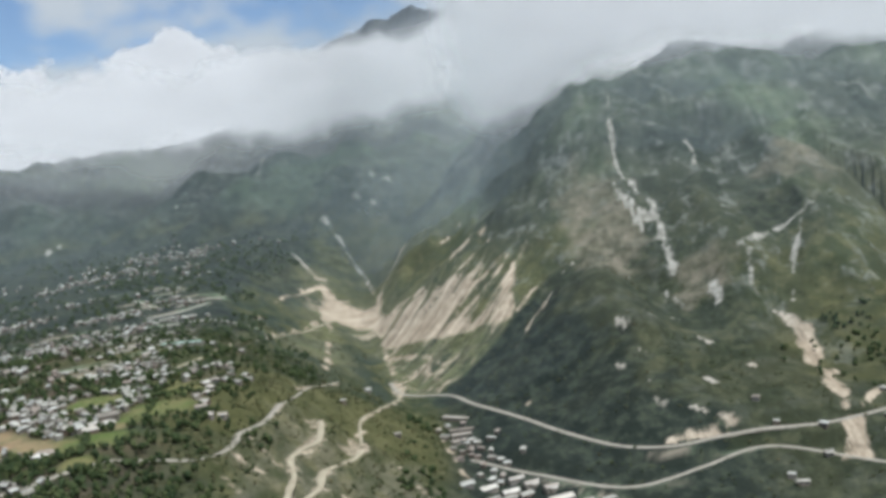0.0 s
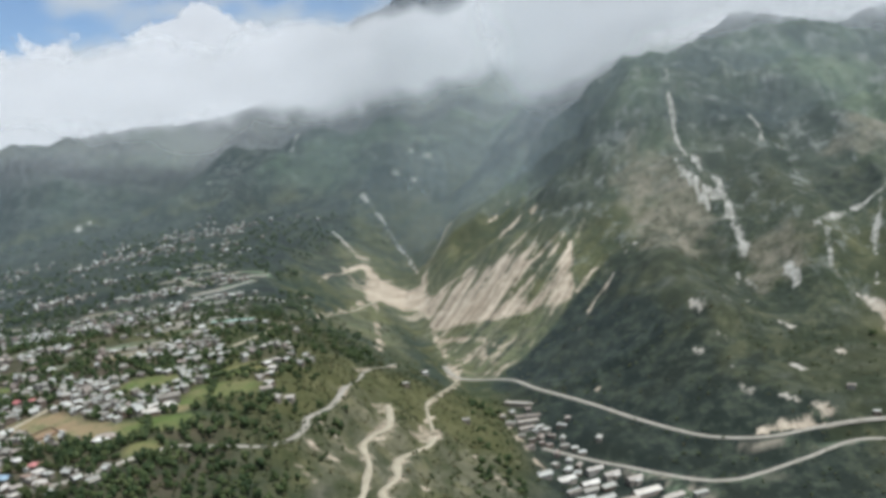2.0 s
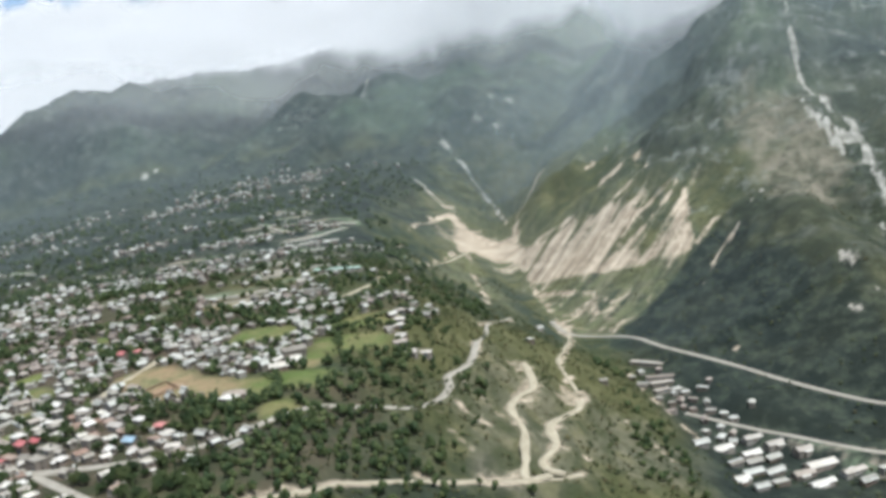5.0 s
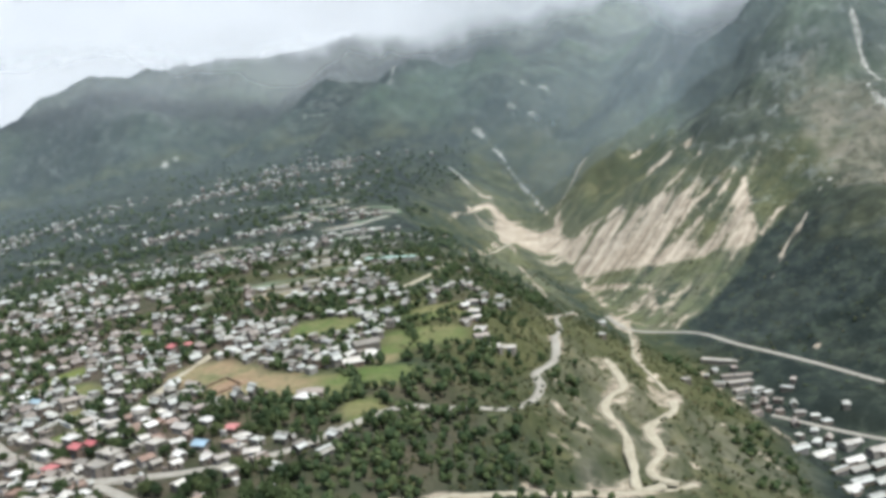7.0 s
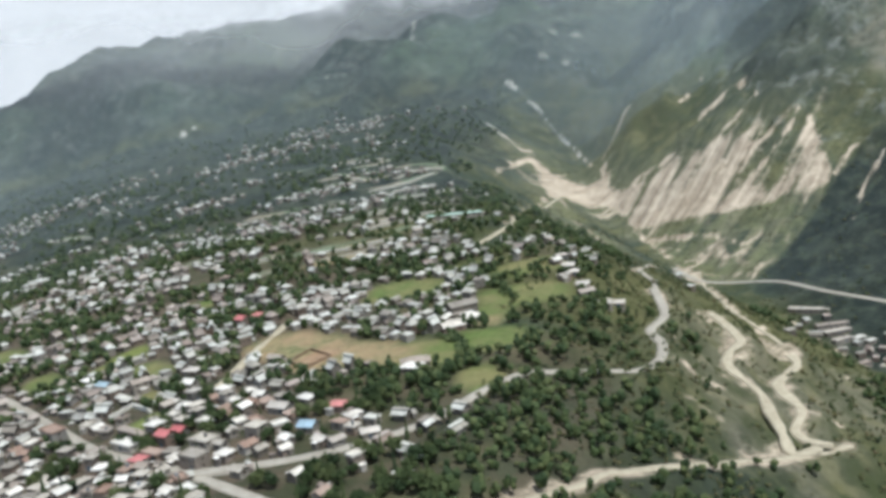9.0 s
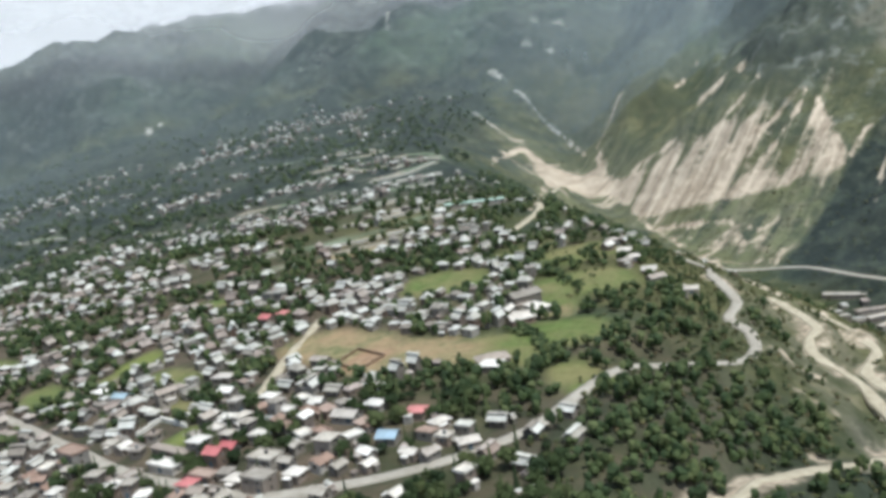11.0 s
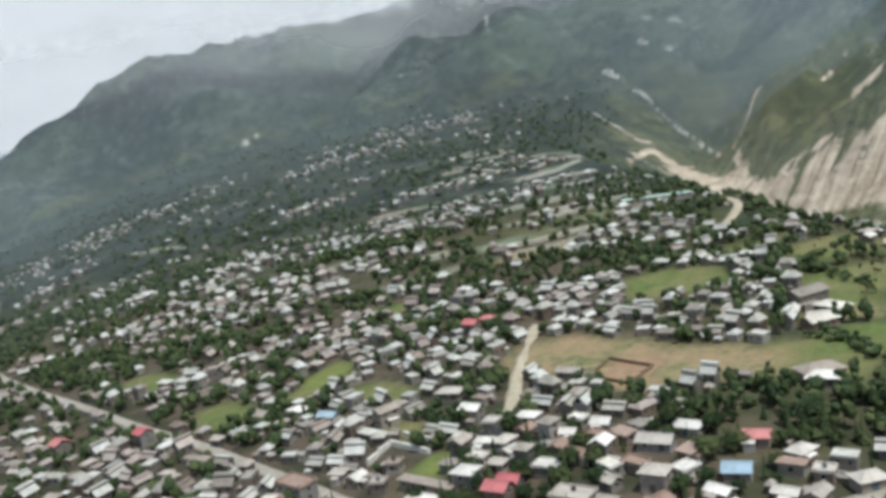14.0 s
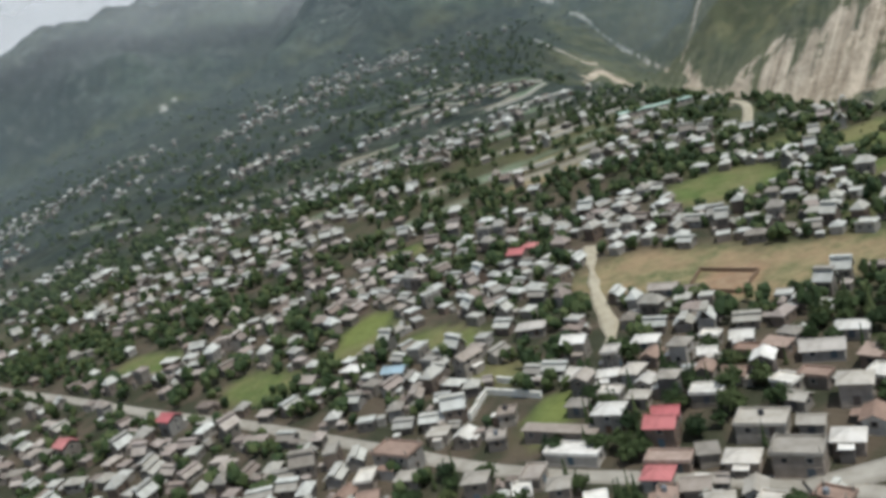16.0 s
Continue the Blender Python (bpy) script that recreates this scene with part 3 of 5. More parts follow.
def side_of(X, Y, line):
    """Distance to a plan line, positive on its right-hand side."""
    best, signed = np.full(X.shape, 1e9), np.zeros(X.shape)
    for (ax, ay), (bx, by) in zip(line, line[1:]):
        dx, dy = bx - ax, by - ay
        u = np.clip(((X - ax) * dx + (Y - ay) * dy) / (dx * dx + dy * dy), 0, 1)
        d = np.hypot(X - ax - u * dx, Y - ay - u * dy)
        near = d < best
        best, signed = np.where(near, d, best), np.where(near, d * np.sign(dy * (X - ax) - dx * (Y - ay)), signed)
    return signed


def inside_of(X, Y, rim):
    """Distance to a closed plan line, positive inside it."""
    odd, ring = np.zeros(X.shape, bool), rim + rim[:1]
    for (ax, ay), (bx, by) in zip(ring, ring[1:]):
        if ay != by:
            odd ^= ((ay > Y) != (by > Y)) & (X < (bx - ax) * (Y - ay) / (by - ay) + ax)
    d, _ = spine(X, Y, [(x, y, 0) for x, y in ring])
    return np.where(odd, d, -d)


def paint_land(X, Y, H):
    """How much of each cover lies at each place: bare earth, woods with painted-in slope shade, stones, town, grass,
    tilled soil.
    """
    bare = np.zeros(X.shape)
    jag = wave_noise(X, Y, 18, 8, 4)
    patchy = 0.62 + 0.38 * ramp(wave_noise(X, Y, 24, 61, 3), -0.3, 0.2)
    for wide, line in SLIDES_EAST + OUTCROPS + STREAKS + [(1.5 * w, s) for w, s in SCARS_WEST] + SPUR_PATHS:
        d, _ = spine(X, Y, [(x, y, 0) for x, y in line])
        bare = np.maximum(bare, ramp(d + (3 + 0.7 * wide) * jag, 0.75 * wide + 1.6, 0) * (patchy if wide < 7 else 1))
    d, z = spine(X, Y, RIVER)
    along, down = 0.75 * Y - 0.66 * X, 0.75 * X + 0.66 * Y
    streak = 0.55 * wave_noise(along + 0.3 * down, down * 0.3, 52, 44, 3) + 0.55 * wave_noise(along, down * 0.16, 24, 4, 4) + 0.65 * wave_noise(along, down * 0.09, 10, 14, 3)
    above = H - z
    open_ground = inside_of(X, Y, SLIDE_RIM) + 10 * jag
    wooded = side_of(X, Y, RIDGE_EDGE)
    slide = ramp(open_ground, -6, 8) * (0.22 + 0.78 * ramp(streak + 0.45 * ramp(above, 75, 15), -0.18, 0.28))
    slide = slide * (1 - 0.65 * ramp(np.hypot((X - 42) / 30, (Y - 1128) / 34) + 0.5 * jag, 1.25, 0.5))
    bare = np.maximum(bare, slide)
    fringe = ramp(open_ground, -50, 0) * ramp(streak, 0.1, 0.4) * ramp(Y - 0.3 * X, 1100, 1150)
    bare = np.maximum(bare, 0.6 * fringe)
    foot = ramp(inside_of(X, Y, SLIDE_FOOT) + 6 * jag, -4, 6)
    bare = np.maximum(bare, 0.55 * foot * ramp(wave_noise(X, Y, 14, 63, 2), 0.2, 0.5))
    scree = np.maximum(0.9 * foot, 0.55 * ramp(open_ground, -60, -10))
    shoulder = ramp(side_of(X, Y, [(-176, 1250), (-150, 1120), (-120, 1000)]) + 12 * jag, -22, 6) * ramp(X, -88, -104) * ramp(X, -225, -190) * ramp(Y, 985, 1040) * ramp(Y, 1262, 1235)
    scree = np.maximum(scree, 0.8 * shoulder)
    cut = ramp(wooded + 2 * jag, 1, -4)
    thin_run = ramp(np.minimum(*[spine(X, Y, [(x, y, 0) for x, y in STREAKS[k][1]])[0] for k in (6, 7)]), 5, 2)
    bare = np.where(np.hypot(X - 60, Y - 1060) < 170, bare * np.maximum(cut, thin_run), bare)
    scree = scree * cut
    dry = np.zeros(X.shape)
    for cx, cy, a, b in ((200, 1140, 48, 110), (462, 1130, 50, 36), (290, 1010, 40, 30), (-128, 640, 46, 95), (-60, 660, 40, 60)):
        dry = np.maximum(dry, (0.85 if cx > 0 else 0.42) * ramp(np.hypot((X - cx) / a, (Y - cy) / b) + 0.6 * jag, 1.2, 0.6))
    dirt = np.zeros(X.shape)
    for key in ("dirt_track", "dirt_track_low", "dirt_track_edge"):
        d, _ = spine(X, Y, [(x, y, 0) for x, y in ROADS[key][1]])
        dirt = np.maximum(dirt, ramp(d + 11 * jag, 10, 1))
    bare = np.maximum(bare, dirt * 0.62)
    low = bench(X, Y)
    flat = ramp(np.abs(H - low), 22, 8) * ramp(X, -175, -235)
    town = flat * np.maximum(ramp(Y + 0.25 * X, 860, 640) * ramp(X, -290, -340) * 0.95, 0.6 * ramp(Y + 0.25 * X, 1000, 760) * ramp(wave_noise(X, Y, 60, 15, 3), -0.25, 0.15))
    strip = np.zeros(X.shape)
    for line in TERRACES + STRIPS:
        d, _ = spine(X, Y - (7 if line[0][0] < 0 else 0), [(x, y, 0) for x, y in line])
        strip = np.maximum(strip, (1 if line in TERRACES else 0.7) * ramp(d + (5 if line[0][0] < 0 else 2) * jag, 6.5 if line[0][0] < 0 else 3.5, 3.5 if line[0][0] < 0 else 1) * ramp(wave_noise(X, Y, 34, 81, 2), -0.45, 0.0))
    slope = np.where(X < -60, ramp(H - low, -5, 50), ramp(H - low, 0, 90)) * (1 - 0.5 * ramp(X, 60, 160) * ramp(Y, 1450, 1300) * ramp(H, 290, 210))
    wood = np.clip(ramp(wave_noise(X, Y, 130, 12, 4) + 0.35 * slope, -0.15, 0.25), 0, 1)
    # dark ridge face: its woods and its shade share one painted cover
    wood_and_shade = ramp(wooded + 2 * jag, -3, 2) * ramp(X, -40, 0) * ramp(X + 0.35 * Y + 60 * jag, 555, 455)
    wood_and_shade = np.maximum(wood_and_shade, 0.62 * ramp(wooded + 2 * jag, -3, 2) * ramp(X, -40, 0) * ramp(X + 0.35 * Y + 60 * jag, 720, 600))
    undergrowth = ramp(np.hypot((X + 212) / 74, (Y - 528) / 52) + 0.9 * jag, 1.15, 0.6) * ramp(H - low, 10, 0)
    wood_and_shade = np.maximum(wood_and_shade, 0.62 * undergrowth)
    # dark hillsides: woods, and the shaded gully put into the colour
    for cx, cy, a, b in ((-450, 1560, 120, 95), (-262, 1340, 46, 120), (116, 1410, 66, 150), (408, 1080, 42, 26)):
        wood_and_shade = np.maximum(wood_and_shade, (0.75 if cx < 0 else 0.8) * ramp(np.hypot((X - cx) / a, (Y - cy) / b) + 0.8 * jag, 1.3, 0.5))
    wood_and_shade = np.maximum(wood_and_shade, flat * ramp(Y + 0.2 * X, 800, 980) * ramp(X, -215, -250) * (0.78 + 0.2 * ramp(wave_noise(X, Y, 48, 19, 3), -0.2, 0.2)) * (1 - strip))
    wood = np.clip(wood * 0.8 + 0.8 * ramp(Y, 820, 1000) * ramp(slope, 0.6, 0.1), 0, 1) * (1 - town) * (1 - 0.45 * ramp(X, -260, -200) * ramp(X, 20, -40) * ramp(Y, 1000, 850))
    wood = np.maximum(wood, 0.9 * ramp(Y, 1330, 1440) * ramp(X, -150, -230))
    # thin: stony slopes made paler, with the haze over them put into the colour
    thin = np.maximum(ramp(X, 90, 170), ramp(X, -190, -110) * ramp(Y, 1120, 1260))
    wood = wood * (1 - 0.6 * thin)
    stony = ramp(H, 60, 160) * ramp(X, -50, 120) * 0.9 + 0.35 * slope + 0.5 * ramp(X, 60, 200) * ramp(Y, 1200, 900)
    return {"bare": bare, "wood": wood, "stony": np.clip(stony, 0, 1) * (1 - wood_and_shade), "town": town, "grass": field_weight(X, Y, "grass"), "soil": field_weight(X, Y, "soil"), "court": field_weight(X, Y, "court", 0.12), "lush": field_weight(X, Y, "lush"), "height": slope, "thicket": 0.9 * wood_and_shade, "slate": ramp(Y, 2900, 3300), "strip": strip, "scree": scree, "dry": dry, "across": along, "down": down, "east": ramp(X, 90, 170), "thin": thin, "pale": np.maximum(np.maximum(ramp(X, 90, 170) * ramp(Y, 880, 980), ramp(Y, 1370, 1450)), 0.75 * ramp(X, 110, 150) * ramp(X, 305, 265) * ramp(Y, 735, 780))}


def mesh_object(name, verts, faces, material, smooth=True, parent=None):
    me = bpy.data.meshes.new(name)
    me.from_pydata([tuple(v) for v in verts], [], faces)
    me.materials.append(material)
    if smooth:
        me.shade_smooth()
    ob = new(name, me)
    if parent:
        ob.parent = parent
    return ob


def grid_faces(nx, ny):
    k = np.arange(nx * ny).reshape(ny, nx)
    return np.stack([k[:-1, :-1], k[:-1, 1:], k[1:, 1:], k[1:, :-1]], -1).reshape(-1, 4).tolist()


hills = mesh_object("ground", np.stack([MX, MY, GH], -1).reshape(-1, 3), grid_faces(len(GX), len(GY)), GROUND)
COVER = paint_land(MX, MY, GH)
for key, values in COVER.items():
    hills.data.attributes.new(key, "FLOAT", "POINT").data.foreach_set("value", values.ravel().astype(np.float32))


def cover_at(key, x, y):
    return COVER[key][np.clip(np.searchsorted(GY, y), 0, len(GY) - 1), np.clip(np.searchsorted(GX, x), 0, len(GX) - 1)]


def is_bare(x, y):
    return COVER["bare"][min(np.searchsorted(GY, y), len(GY) - 1), min(np.searchsorted(GX, x), len(GX) - 1)] > 0.3


tagged(hills, "green mountain slopes with bare tan landslide scars", "hillside", kind="structure")

for key, (wide, _) in ROADS.items():
    c = LINES[key]
    t = np.gradient(c[:, :2], axis=0)
    t /= np.maximum(np.hypot(t[:, 0], t[:, 1]), 1e-6)[:, None]
    side = np.column_stack([t[:, 1], -t[:, 0]])
    verts, n = [], len(c)
    wob = wave_noise(c[:, 0], c[:, 1], 10, 6, 3)
    for off, drop in ((-0.5, 1.6), (-0.48, 0), (-0.2, -0.1), (0.2, -0.1), (0.48, 0), (0.5, 1.6)):
        w = wide * (1 + 0.9 * wob) if key.startswith("dirt") else wide * (1 + 0.06 * wob)
        verts += [(x + sx * off * ww, y + sy * off * ww, z + 0.08 - drop) for (x, y, z), (sx, sy), ww in zip(c, side, w)]
    ob = mesh_object("road", verts, [f[::-1] for f in grid_faces(n, 6)], DIRT if key.startswith("dirt") or key == "contour_road" else PAVED)
    tagged(ob, "pale winding dirt track cut into the hillside" if key.startswith("dirt") else "pale dusty road across the slope", "road", kind="structure")


# ---- low cloud lying against the mountains ----
def cloud_sheet(name, line, foot, tops, material, edge, mist, label, start):
    """A sheet of vapour along a plan line, thinning out at its foot and its top. foot, tops: (x, height) pairs; edge: how far each takes to thin out; start: from where to where along x it thickens."""
    c = curve_through(line, 26.0)
    foot, high = (np.interp(c[:, 0], [a for a, _ in p], [b for _, b in p]) for p in (foot, tops))
    steps = 40
    verts, vapour, thin = [], [], []
    for j in range(steps):
        z = foot - 180 + (high + 150 - foot + 180) * j / (steps - 1)
        x, y = c[:, 0], c[:, 1]
        low = wave_noise(x, y, 420, 31, 3) * 40
        crown = 60 * np.abs(wave_noise(x, 0.6 * z, 150, 37, 3)) - 15 + 24 * wave_noise(x, z, 60, 38, 2)
        verts += np.column_stack([x, y, z]).tolist()
        vapour += (ramp(z, foot - 65 + low, foot + 75 + low) * ramp(z, high + edge + crown, high - edge + crown) * ramp(x, *start)).tolist()
        thin += (mist * ramp(z, foot - 180, foot - 50) * ramp(z, high + 60, high - 40) * ramp(x, *start) * (1 + 0.8 * wave_noise(x, 2 * z, 260, 41, 3))).tolist()
    ob = mesh_object(name, verts, grid_faces(len(c), steps), material)
    ob.data.attributes.new("vapour", "FLOAT", "POINT").data.foreach_set("value", np.array(vapour, np.float32))
    ob.data.attributes.new("mist", "FLOAT", "POINT").data.foreach_set("value", np.array(thin, np.float32))
    return tagged(ob, label, "cloud", kind="stuff")


cloud_sheet("cloud_bank", [(-3600, 1600), (-1500, 1790), (-1000, 1850), (-500, 1890), (0, 1910), (420, 1920), (2200, 1900)],
            [(-1500, 462), (-1100, 446), (-600, 424), (-350, 420), (-100, 440), (0, 452), (260, 470)], [(-3000, 545), (-700, 555), (0, 600), (420, 720), (2200, 950)], SOFT_VAPOUR, 60, 0.2, "white low cloud bank hanging on the mountain crest", (-3600, -3500))
cloud_sheet("cloud_bank", [(-60, 1440), (230, 1395), (400, 1370), (560, 1355), (800, 1340), (1500, 1300)],
            [(0, 345), (150, 375), (280, 418)], [(0, 640), (160, 670), (400, 800), (1500, 900)], SOFT_VAPOUR, 60, 0.22, "torn white cloud drifting past the rocky mountain shoulder", (-50, 130))
cloud_sheet("cloud_heap", [(-4500, 2300), (-1800, 2780), (-900, 2860), (0, 2880), (600, 2800), (1600, 2500), (3600, 2000)], [(0, 280)],
            [(-3000, 760), (-1500, 780), (-1080, 765), (-980, 800), (-900, 842), (-780, 846), (-700, 795), (-600, 725), (-370, 755), (-264, 710), (-50, 690), (60, 730), (130, 770), (240, 800), (380, 1000), (1600, 1150)],
            HEAPED_VAPOUR, 95, 0.0, "bright white heaped clouds behind the mountain crest", (-4500, -4400))


# ---- distance haze over the valley: pale translucent sheets added in its place ----
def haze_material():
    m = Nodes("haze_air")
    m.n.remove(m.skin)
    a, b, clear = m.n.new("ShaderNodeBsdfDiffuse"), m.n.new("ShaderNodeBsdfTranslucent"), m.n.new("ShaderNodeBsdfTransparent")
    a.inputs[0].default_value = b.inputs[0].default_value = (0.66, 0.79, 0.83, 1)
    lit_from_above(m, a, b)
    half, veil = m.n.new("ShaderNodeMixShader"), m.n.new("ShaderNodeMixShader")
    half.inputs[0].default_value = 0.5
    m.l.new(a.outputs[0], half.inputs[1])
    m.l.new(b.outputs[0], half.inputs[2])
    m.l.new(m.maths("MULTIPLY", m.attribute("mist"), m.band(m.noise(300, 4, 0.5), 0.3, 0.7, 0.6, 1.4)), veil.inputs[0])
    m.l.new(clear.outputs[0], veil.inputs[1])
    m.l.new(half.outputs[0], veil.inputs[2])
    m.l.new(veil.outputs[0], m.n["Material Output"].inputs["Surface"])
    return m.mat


HAZE = haze_material()
# how thick the veils are along x: thickest in the hollow above the great slide
SLOPE, HOLLOW = [(-900, 1.35), (-450, 1.0)], [(-1200, 1.35), (-700, 1.1), (-450, 0.7), (-300, 1.2), (-150, 3.0), (40, 2.8), (180, 1.8)]
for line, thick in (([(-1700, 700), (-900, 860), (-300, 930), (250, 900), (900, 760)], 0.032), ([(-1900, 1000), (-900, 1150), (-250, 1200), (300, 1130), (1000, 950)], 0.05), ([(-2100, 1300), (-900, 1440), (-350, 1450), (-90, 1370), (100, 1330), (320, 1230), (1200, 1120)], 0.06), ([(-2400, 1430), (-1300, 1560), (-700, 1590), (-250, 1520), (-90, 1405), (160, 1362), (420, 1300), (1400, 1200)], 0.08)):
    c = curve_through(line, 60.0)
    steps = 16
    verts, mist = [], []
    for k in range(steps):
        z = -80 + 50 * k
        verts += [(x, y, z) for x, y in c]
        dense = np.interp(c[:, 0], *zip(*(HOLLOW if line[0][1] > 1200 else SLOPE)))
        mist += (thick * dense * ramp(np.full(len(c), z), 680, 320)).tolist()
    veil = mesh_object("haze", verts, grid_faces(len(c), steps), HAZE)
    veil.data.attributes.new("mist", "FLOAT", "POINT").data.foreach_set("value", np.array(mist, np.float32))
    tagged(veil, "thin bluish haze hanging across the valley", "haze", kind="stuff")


# ---- building blocks ----
def box(sx, sy, sz, x=0, y=0, z=0):
    """Corners and faces of a box that stands at z."""
    v = [(x + a * sx / 2, y + b * sy / 2, z + c * sz) for c in (0, 1) for a, b in ((-1, -1), (1, -1), (1, 1), (-1, 1))]
    return v, [(0, 3, 2, 1), (4, 5, 6, 7), (0, 1, 5, 4), (1, 2, 6, 5), (2, 3, 7, 6), (3, 0, 4, 7)]


def join(*shapes):
    verts, faces = [], []
    for v, f in shapes:
        n = len(verts)
        verts += v
        faces += [tuple(n + i for i in q) for q in f]
    return verts, faces


def mesh_of(name, shape, *materials, slots=None, smooth=False):
    me = bpy.data.meshes.new(name)
    me.from_pydata(shape[0], [], shape[1])
    for m in materials:
        me.materials.append(m)
    if slots is not None:
        me.polygons.foreach_set("material_index", slots)
    if smooth:
        me.shade_smooth()
    return me


def part(name, me, parent, m=None, label=""):
    """Links a mesh as one part under its thing."""
    ob = new(name, me)
    ob.parent = parent
    if m is not None:
        ob.matrix_local = m
    if label:
        ob["label"] = label
    return ob


def gable(w, d, h, over, thick):
    """Two sloping sheets with a ridge cap."""
    x, y = w / 2 + over, d / 2 + over
    v, f = [], []
    for s in (-1, 1):
        n = len(v)
        drop = h * over / (d / 2)
        v += [(-x, s * y, -drop), (x, s * y, -drop), (x, 0, h), (-x, 0, h), (-x, s * y, thick - drop), (x, s * y, thick - drop), (x, 0, h + thick), (-x, 0, h + thick)]
        f += [tuple(n + i for i in q) for q in ((0, 1, 2, 3), (4, 5, 6, 7), (0, 1, 5, 4), (1, 2, 6, 5), (2, 3, 7, 6), (3, 0, 4, 7))]
    return join((v, f), box(2 * x, 0.5, 0.12, 0, 0, h + thick - 0.04))


def hip(w, d, h, over, thick):
    x, y, r = w / 2 + over, d / 2 + over, max(w - d, 0.6) / 2
    v = [(-x, -y, 0), (x, -y, 0), (x, y, 0), (-x, y, 0), (-x, -y, thick), (x, -y, thick), (x, y, thick), (-x, y, thick), (-r, 0, h + thick), (r, 0, h + thick)]
    return v, [(0, 3, 2, 1), (0, 1, 5, 4), (1, 2, 6, 5), (2, 3, 7, 6), (3, 0, 4, 7), (4, 5, 9, 8), (5, 6, 9), (6, 7, 8, 9), (7, 4, 8)]


def flat_roof(w, d, over, lip):
    x, y = w + 2 * over, d + 2 * over
    return join(box(x, y, 0.3), box(x, 0.25, lip, 0, -y / 2 + 0.125, 0.3), box(x, 0.25, lip, 0, y / 2 - 0.125, 0.3), box(0.25, y - 0.5, lip, -x / 2 + 0.125, 0, 0.3), box(0.25, y - 0.5, lip, x / 2 - 0.125, 0, 0.3))


def gable_ends(w, d, h):
    v = []
    for s in (-1, 1):
        x = s * w / 2
        v += [(x, -d / 2, 0), (x, d / 2, 0), (x, 0, h), (x - s * 0.25, -d / 2, 0), (x - s * 0.25, d / 2, 0), (x - s * 0.25, 0, h)]
    return v, [(0, 1, 2), (3, 5, 4), (0, 2, 5, 3), (1, 4, 5, 2), (6, 8, 7), (9, 10, 11), (6, 9, 11, 8), (7, 8, 11, 10)]


FRAME = plain_material("window_frame", ((0, (0.55, 0.53, 0.48)), (1, (0.3, 0.22, 0.15))), 0.7, 0.4)
ring = [(x * w, y, 0.65 + z * h) for y in (-0.06, 0.06) for w, h in ((0.66, 0.65), (0.54, 0.53)) for x, z in ((-1, -1), (1, -1), (1, 1), (-1, 1))]
ring_faces = [q for k in range(4) for n in [(k + 1) % 4] for q in ((k, n, 4 + n, 4 + k), (8 + k, 12 + k, 12 + n, 8 + n), (k, 8 + k, 8 + n, n), (4 + k, 4 + n, 12 + n, 12 + k))]
WINDOW = mesh_of("window", (ring, ring_faces), FRAME)
GLASS = mesh_of("pane", box(1.08, 0.04, 1.06, 0, 0.02, 0.12), PANE)
DOOR_LEAF = mesh_of("door", join(box(1.1, 0.14, 2.1), box(0.16, 0.2, 2.2, -0.62), box(0.16, 0.2, 2.2, 0.62), box(1.4, 0.2, 0.16, 0, 0, 2.12)), DOOR)
tank = [(0.6 * math.cos(a * math.pi / 5), 0.6 * math.sin(a * math.pi / 5), z) for z in (0, 1.1) for a in range(10)] + [(0, 0, 1.4)]
TANK = mesh_of("water_tank", (tank, [(a, (a + 1) % 10, 10 + (a + 1) % 10, 10 + a) for a in range(10)] + [(10 + a, 10 + (a + 1) % 10, 20) for a in range(10)]), plain_material("tank", ((0, (0.03, 0.03, 0.035)), (1, (0.3, 0.33, 0.36))), 0.5, 0.5))
COLUMN = mesh_of("column", join(box(0.3, 0.3, 1.1), box(0.05, 0.05, 0.7, -0.08, -0.08, 1.1), box(0.05, 0.05, 0.7, 0.08, 0.08, 1.1)), ROOF["grey"])
HOUSE_WORDS = {"pale": "plastered house with a pale sheet-metal", "grey": "concrete block house with a bare grey", "red": "plastered house with a bright red", "teal": "small house with a faded light blue", "rust": "block house with a rusty brown", "mint": "long low shed with a pale green"}
HOUSE_SHAPES = {"flat": "flat parapet roof", "gable": "gabled roof", "hip": "hipped roof", "shed": "sloping roof"}


